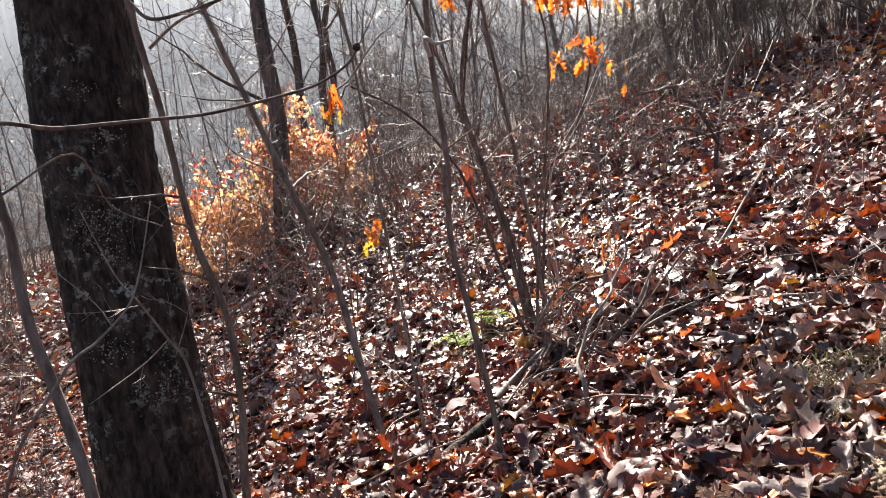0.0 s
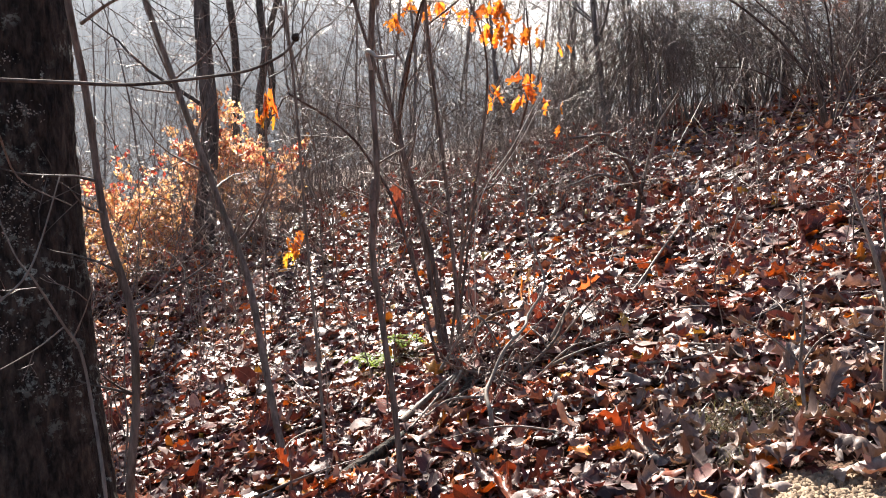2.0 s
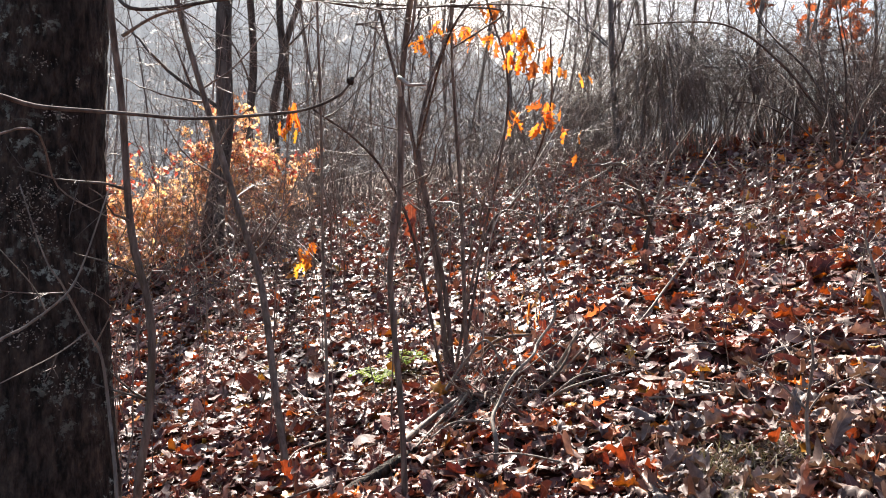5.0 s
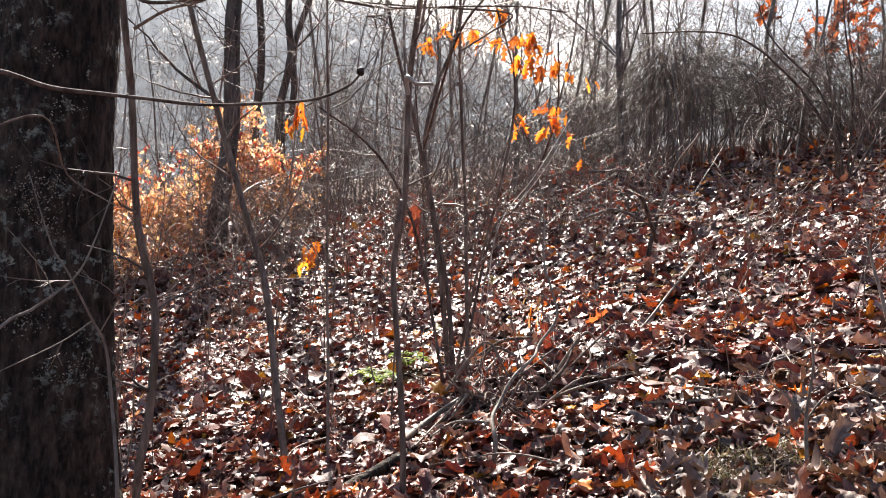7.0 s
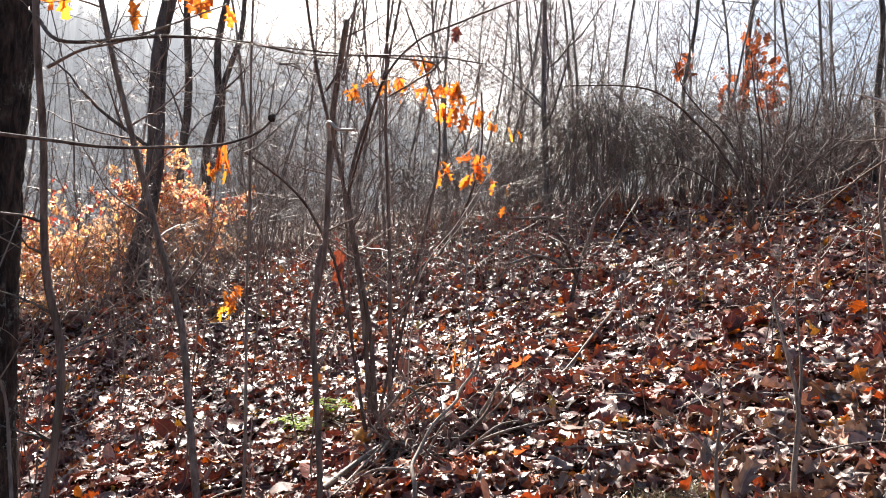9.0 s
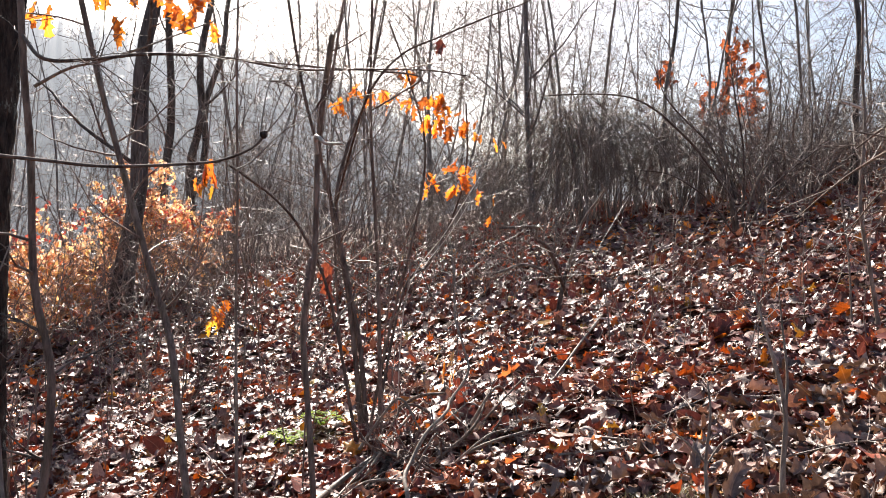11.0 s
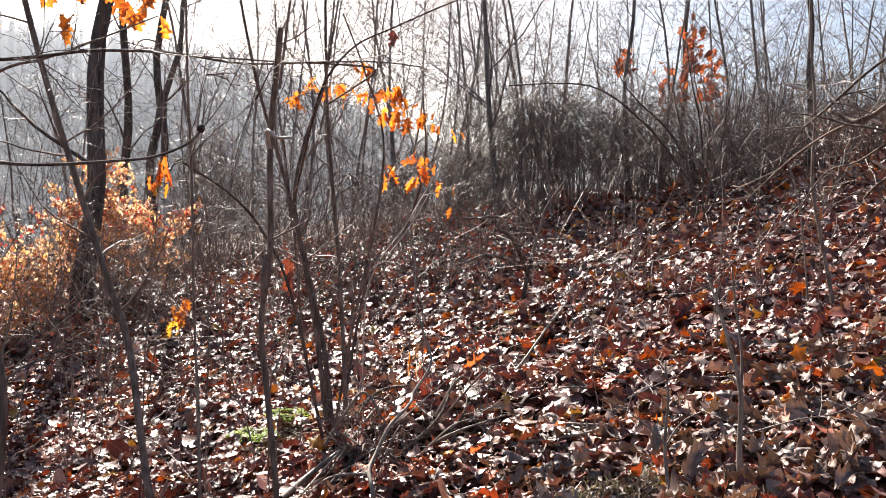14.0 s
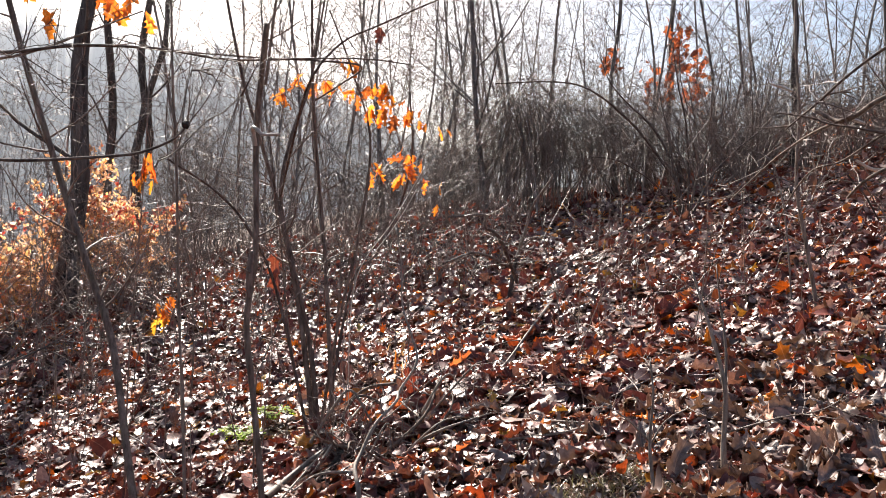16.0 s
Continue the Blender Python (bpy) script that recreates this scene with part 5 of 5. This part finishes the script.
# golden young beeches round the dark tree
def golden(x, y, height, wide, count, seed):
    rng = random.Random(seed)
    foot = on_ground(x, y)
    ob = thing("young_tree", foot, "young tree still full of golden and orange leaves", "tree", "golden young trees")
    levels = [[], [], []]
    for k in range(4):
        a = rng.uniform(0, 6.283)
        grow(levels, foot.copy(), Vector((math.cos(a) * 0.35, math.sin(a) * 0.35, 1)), height * rng.uniform(0.8, 1.1), 0.008, rng, 0, 2, (9, 4), 0.02, 0.08, 0.9, 0.5, 0.2, 0.25)
    v, f = tubes([line for lines in levels for line in lines], 4, foot)
    part("branch_work", mesh_from("branch_work", v, f, M_SHRUB), ob, kind="stuff")
    hang, lines = [], levels[1] + levels[2]
    for k in range(count):
        pts, _ = rng.choice(lines)
        u = rng.uniform(0.2, 1) * (len(pts) - 1)
        i = min(int(u), len(pts) - 2)
        p = pts[i].lerp(pts[i + 1], u - i)
        hang.append((p - foot, turned(rng, rng.uniform(0.05, 0.09), 0.9)))
    part("foliage", leaf_cloud("foliage", SIMPLE, hang, M_GOLD), ob, "golden and orange leaves", None, "stuff")
    if wide > 1:
        tops = []
        while len(tops) < 170:
            pts, _ = rng.choice(lines)
            p = pts[rng.randrange(1, len(pts))] - foot
            if p.z > 0.72 * height:
                tops.append((p, turned(rng, rng.uniform(0.06, 0.1), 0.9)))
        part("foliage", leaf_cloud("foliage", SIMPLE, tops, M_CRIMSON), ob, "crimson leaves at the top", None, "stuff")


golden(-4.7, 12.0, 1.9, 2, 2600, 1)
golden(-4.05, 12.4, 1.9, 1, 2300, 2)
golden(-3.5, 11.9, 1.5, 2, 1700, 3)
golden(-4.75, 10.5, 1.3, 1, 2000, 4)
golden(-5.4, 11.2, 1.5, 2, 380, 5)
golden(-5.3, 9.8, 1.1, 1, 260, 6)
golden(-4.3, 10.3, 1.1, 1, 1100, 7)
golden(-4.6, 9.5, 0.8, 1, 260, 8)


# ---------------------------------------------------------------- fern, grass and the fallen leaves
def fern(x, y, seed):
    rng = random.Random(seed)
    foot = on_ground(x, y, 0.0)
    ob = thing("fern", foot, "small bright green fern among fallen leaves", "fern")
    for k in range(9):
        a = 6.283 * k / 9 + rng.uniform(-0.3, 0.3)
        length, rows, verts, faces, blade = rng.uniform(0.1, 0.15), 11, [], [], []
        for i in range(rows):
            u = (i + 0.6) / rows
            c = Vector((math.cos(a) * length * u, math.sin(a) * length * u, 0.07 + 0.17 * u * (1.2 - u)))
            reach = 0.03 * math.sin(math.pi * min(1, 0.2 + 0.8 * u)) + 0.006
            side = Vector((-math.sin(a), math.cos(a), 0))
            ahead = Vector((math.cos(a), math.sin(a), 0))
            for s in (-1, 1):
                n0 = len(verts)
                tip = c + side * s * reach + ahead * 0.02 + Vector((0, 0, rng.uniform(-0.012, 0.01)))
                verts += [c - ahead * 0.004, c.lerp(tip, 0.5) - ahead * 0.008, tip, c.lerp(tip, 0.5) + ahead * 0.009, c + ahead * 0.006]
                blade += [(0.3, 0.5, 0)] * 5
                faces += [(n0, n0 + 1, n0 + 3, n0 + 4), (n0 + 1, n0 + 2, n0 + 3)]
        part("frond", mesh_from("frond", verts, faces, M_GREEN, False, blade), ob)


fern(-0.64, 4.27, 9)
fern(-0.5, 4.5, 10)
fern(-2.6, 4.6, 12)


def tuft(x, y, blades, tall, seed, label):
    rng = random.Random(seed)
    foot = on_ground(x, y, 0.0)
    verts, faces, coords = [], [], []
    for k in range(blades):
        a, r = rng.uniform(0, 6.283), rng.uniform(0, 0.09)
        p = Vector((math.cos(a) * r, math.sin(a) * r, 0.0))
        w = Vector((-math.sin(a * 3), math.cos(a * 3), 0)) * rng.uniform(0.0012, 0.0025)
        out = Vector((rng.gauss(0, 0.5), rng.gauss(0, 0.5), 1)).normalized()
        h = tall * rng.uniform(0.4, 1.0)
        n0 = len(verts)
        for u in (0, 0.5, 1):
            c = p + out * h * u + Vector((out.x, out.y, -0.5)) * h * 0.5 * u * u
            verts += [c - w * (1 - 0.8 * u), c + w * (1 - 0.8 * u)]
            coords += [(0.3, 0.5, 0)] * 2
        faces += [(n0, n0 + 1, n0 + 3, n0 + 2), (n0 + 2, n0 + 3, n0 + 5, n0 + 4)]
    ob = new("grass_tuft", mesh_from("grass_tuft", verts, faces, M_STRAW, False, coords))
    ob.location = foot
    tagged(ob, label, "grass", "grass tufts", "stuff")


for k, (x, y) in enumerate(((0.66, 2.2), (0.74, 2.27), (0.84, 2.26), (0.62, 2.28), (0.79, 2.22), (0.88, 2.12), (0.7, 2.1), (0.95, 2.0), (0.62, 1.9), (0.64, 1.47), (0.7, 1.43), (-0.95, 2.55), (-1.05, 2.75))):
    tuft(x, y, 90, 0.08, 60 + k, "short dry yellow-green grass between fallen leaves")

# the leaves on the ground: the nearest are pieces of the ground, the rest one carpet
r5 = random.Random(51)


def lying(x, y, size, tilt, rng, height):
    z = ground_z(x, y) + height + 0.05 * max(0.0, noise.noise(Vector((x * 6.5, y * 6.5, 8.3))))
    near = eased(3.0, 2.2, y)
    return Vector((x, y, z)), turned(rng, size * (1 - 0.06 * near), tilt, ground_normal(x, y)) @ Matrix.Diagonal((1 - 0.2 * near, 1, 1 + 0.08 * near))


def clear_of_trunk(x, y):
    return (x + 1.42) ** 2 + (y - 2.36) ** 2 > 0.07


def earth_patch(x, y):
    edge = 1 + 0.5 * noise.noise(Vector((x * 9, y * 9, 3.7)))
    return ((x - 0.69) / 0.15) ** 2 + ((y - 1.58) / 0.2) ** 2 < edge


def bare_patch(x, y):
    return ((x - 0.72) / 0.2) ** 2 + ((y - 2.2) / 0.15) ** 2 < 1 or earth_patch(x, y)


fine, medium, coarse, thin, behind, bank = [], [], [], [], [], []
for low, high, density, shelf, small, large, tilt in ((1.2, 4.2, 620, fine, 0.05, 0.145, 0.17), (4.2, 7.5, 360, medium, 0.06, 0.155, 0.17),
                                                     (7.5, 12.5, 170, coarse, 0.09, 0.17, 0.28), (12.5, 24.0, 36, thin, 0.14, 0.24, 0.3)):
    left, right = -0.95 * (high + 0.8), 0.66 * (high + 0.8)
    for _ in range(int(density * (high - low) * (right - left))):
        x, y = r5.uniform(left, right), r5.uniform(low, high)
        if x > 0.66 * (y + 0.8) or x < -0.95 * (y + 0.8) or not clear_of_trunk(x, y):
            continue
        if x < -0.62 * (y + 0.8) and r5.random() < 0.45:
            continue
        if bare_patch(x, y) and (r5.random() < 0.8 or earth_patch(x, y)):
            continue
        steep = tilt if r5.random() < 0.88 - 0.16 * eased(0.2, 1.2, x) else 0.6
        if shelf is fine and r5.random() < max(0.32 * eased(0.0, 0.9, x) * eased(3.8, 2.4, y), 0.6 * eased(0.25, 0.6, x) * eased(2.6, 2.0, y) * eased(1.3, 0.9, x)):
            bank.append(lying(x, y, r5.triangular(0.06, 0.16, 0.1), 0.25, r5, abs(r5.gauss(0, 0.02)) + 0.01))
            continue
        shelf.append(lying(x, y, r5.triangular(small, large, small * 1.6), steep, r5, abs(r5.gauss(0, 0.014)) + (0.018 if steep > 0.6 else 0.004)))
for _ in range(17000):
    x, y = r5.uniform(-9, 9), r5.uniform(-6, 7)
    if y < 1.2 or x > 0.66 * (y + 0.8) or x < -0.95 * (y + 0.8):
        behind.append(lying(x, y, r5.uniform(0.08, 0.16), 0.25, r5, abs(r5.gauss(0, 0.014)) + 0.006))
for _ in range(5200):
    y = r5.uniform(3, 32)
    x = -r5.uniform(0.95, 1.9) * (y + 0.8) - 1.5
    thin.append(lying(x, y, r5.uniform(0.2, 0.4), 0.3, r5, 0.02))
crumbs = []
for _ in range(700):
    x, y = r5.gauss(0.72, 0.13), r5.gauss(2.2, 0.11)
    crumbs.append(lying(x, y, r5.uniform(0.012, 0.035), 0.4, r5, r5.uniform(0.002, 0.015)))
tagged(new("leaf_crumbs", leaf_cloud("leaf_crumbs", SIMPLE, crumbs, M_PALE)), "crumbled tan leaf bits on a bare patch of soil", "fallen leaves", kind="stuff")
tagged(new("leaf_litter", leaf_cloud("leaf_litter", FINE, fine, M_LITTER)), "deep carpet of fallen brown, red and tan oak leaves", "fallen leaves", kind="stuff")
tagged(new("leaf_litter", leaf_cloud("leaf_litter", CRUMPLED + FINE[2:24:3], bank, M_PALE)), "crumpled pale tan and grey leaves on the near bank", "fallen leaves", kind="stuff")
tagged(new("leaf_litter", leaf_cloud("leaf_litter", MEDIUM, medium, M_LITTER)), "thick carpet of fallen oak leaves across the slope", "fallen leaves", kind="stuff")
tagged(new("leaf_litter", leaf_cloud("leaf_litter", COARSE, coarse, M_LITTER)), "carpet of fallen oak leaves further up the slope", "fallen leaves", kind="stuff")
tagged(new("leaf_litter", leaf_cloud("leaf_litter", SIMPLE, thin, M_LITTER)), "fallen leaves under the far brush and trees", "fallen leaves", kind="stuff")

tagged(new("leaf_litter", leaf_cloud("leaf_litter", SIMPLE, behind, M_LITTER)), "scattered brown fallen leaves on the lower slope", "fallen leaves", kind="stuff")

pale_meshes = [mesh_from("leaf", v.tolist(), f, M_PALE, True, b) for v, f, b in CRUMPLED]
piece_meshes = [mesh_from("leaf", v.tolist(), f, M_LITTER, True, b) for v, f, b in CRUMPLED + FINE[::2]]
for k in range(250):
    y = r5.uniform(1.75, 3.3)
    x = r5.uniform(-0.5, 0.55) * (y + 0.3)
    if not clear_of_trunk(x, y) or bare_patch(x, y):
        continue
    p, m = lying(x, y, r5.uniform(0.06, 0.13), 0.2, r5, r5.uniform(0.015, 0.035))
    kinds = pale_meshes if x > 0.3 and y < 2.5 and k % 3 else piece_meshes
    part("leaf", kinds[k % len(kinds)], ground, "", Matrix.Translation(p) @ m.to_4x4())

# large curled leaves lying on the bank
r6 = random.Random(64)
for k in range(48):
    x, y = r6.uniform(0.9, 1.75), r6.uniform(1.6, 2.75)
    p, m = lying(x, y, r6.uniform(0.075, 0.14), 0.25, r6, r6.uniform(0.03, 0.05))
    part("leaf", pale_meshes[k % len(pale_meshes)], ground, "", Matrix.Translation(p) @ m.to_4x4())

# red and orange leaves that stand out round the shrub's foot
r7 = random.Random(91)
bright_meshes = {c: [mesh_from("leaf", v.tolist(), f, m, True, b) for v, f, b in CRUMPLED] for c, m in (("red", M_REDLEAF), ("orange", M_RUST))}
for x, y, size, colour in ((0.21, 3.24, 0.2, "red"), (-0.05, 3.36, 0.18, "red"), (0.03, 3.0, 0.12, "orange"), (0.12, 3.38, 0.11, "orange"), (0.52, 4.56, 0.15, "orange"), (0.8, 5.38, 0.17, "red"),
                           (0.82, 5.1, 0.13, "orange"), (0.44, 5.56, 0.13, "orange"), (0.5, 5.1, 0.13, "orange"), (0.07, 3.24, 0.16, "red"), (0.39, 3.38, 0.11, "orange"), (0.32, 3.36, 0.15, "red"),
                           (0.17, 3.42, 0.14, "red"), (-0.2, 4.86, 0.13, "orange"), (0.43, 2.94, 0.09, "orange"), (0.55, 2.9, 0.13, "red"), (0.85, 4.06, 0.19, "red"), (0.1, 5.94, 0.18, "red")):
    p, m = lying(x, y, size, 0.35, r7, 0.05)
    shapes = bright_meshes[colour]
    part("leaf", shapes[r7.randrange(len(shapes))], ground, "", Matrix.Translation(p) @ m.to_4x4())

# crumbs of earth on the bare patch of the bank
clod_v, clod_f = [], []
while len(clod_v) < 6 * 2600:
    x, y, r = r7.uniform(0.5, 0.92), r7.uniform(1.3, 1.86), r7.uniform(0.003, 0.012)
    if not earth_patch(x, y):
        continue
    c, n0 = Vector((x, y, ground_z(x, y) + 0.3 * r)), len(clod_v)
    turn = Matrix.Rotation(r7.uniform(0, 6.283), 3, Vector((r7.gauss(0, 1), r7.gauss(0, 1), 1)).normalized())
    clod_v += [c + turn @ (Vector(d) * r * r7.uniform(0.6, 1.4)) for d in ((1, 0, 0), (0, 1, 0), (-1, 0, 0), (0, -1, 0), (0, 0, 1), (0, 0, -1))]
    clod_f += [(n0 + i, n0 + (i + 1) % 4, n0 + 4) for i in range(4)] + [(n0 + (i + 1) % 4, n0 + i, n0 + 5) for i in range(4)]
tagged(new("earth_crumbs", mesh_from("earth_crumbs", clod_v, clod_f, M_EARTH)), "loose brown earth crumbs on the bare bank", "soil", kind="stuff")
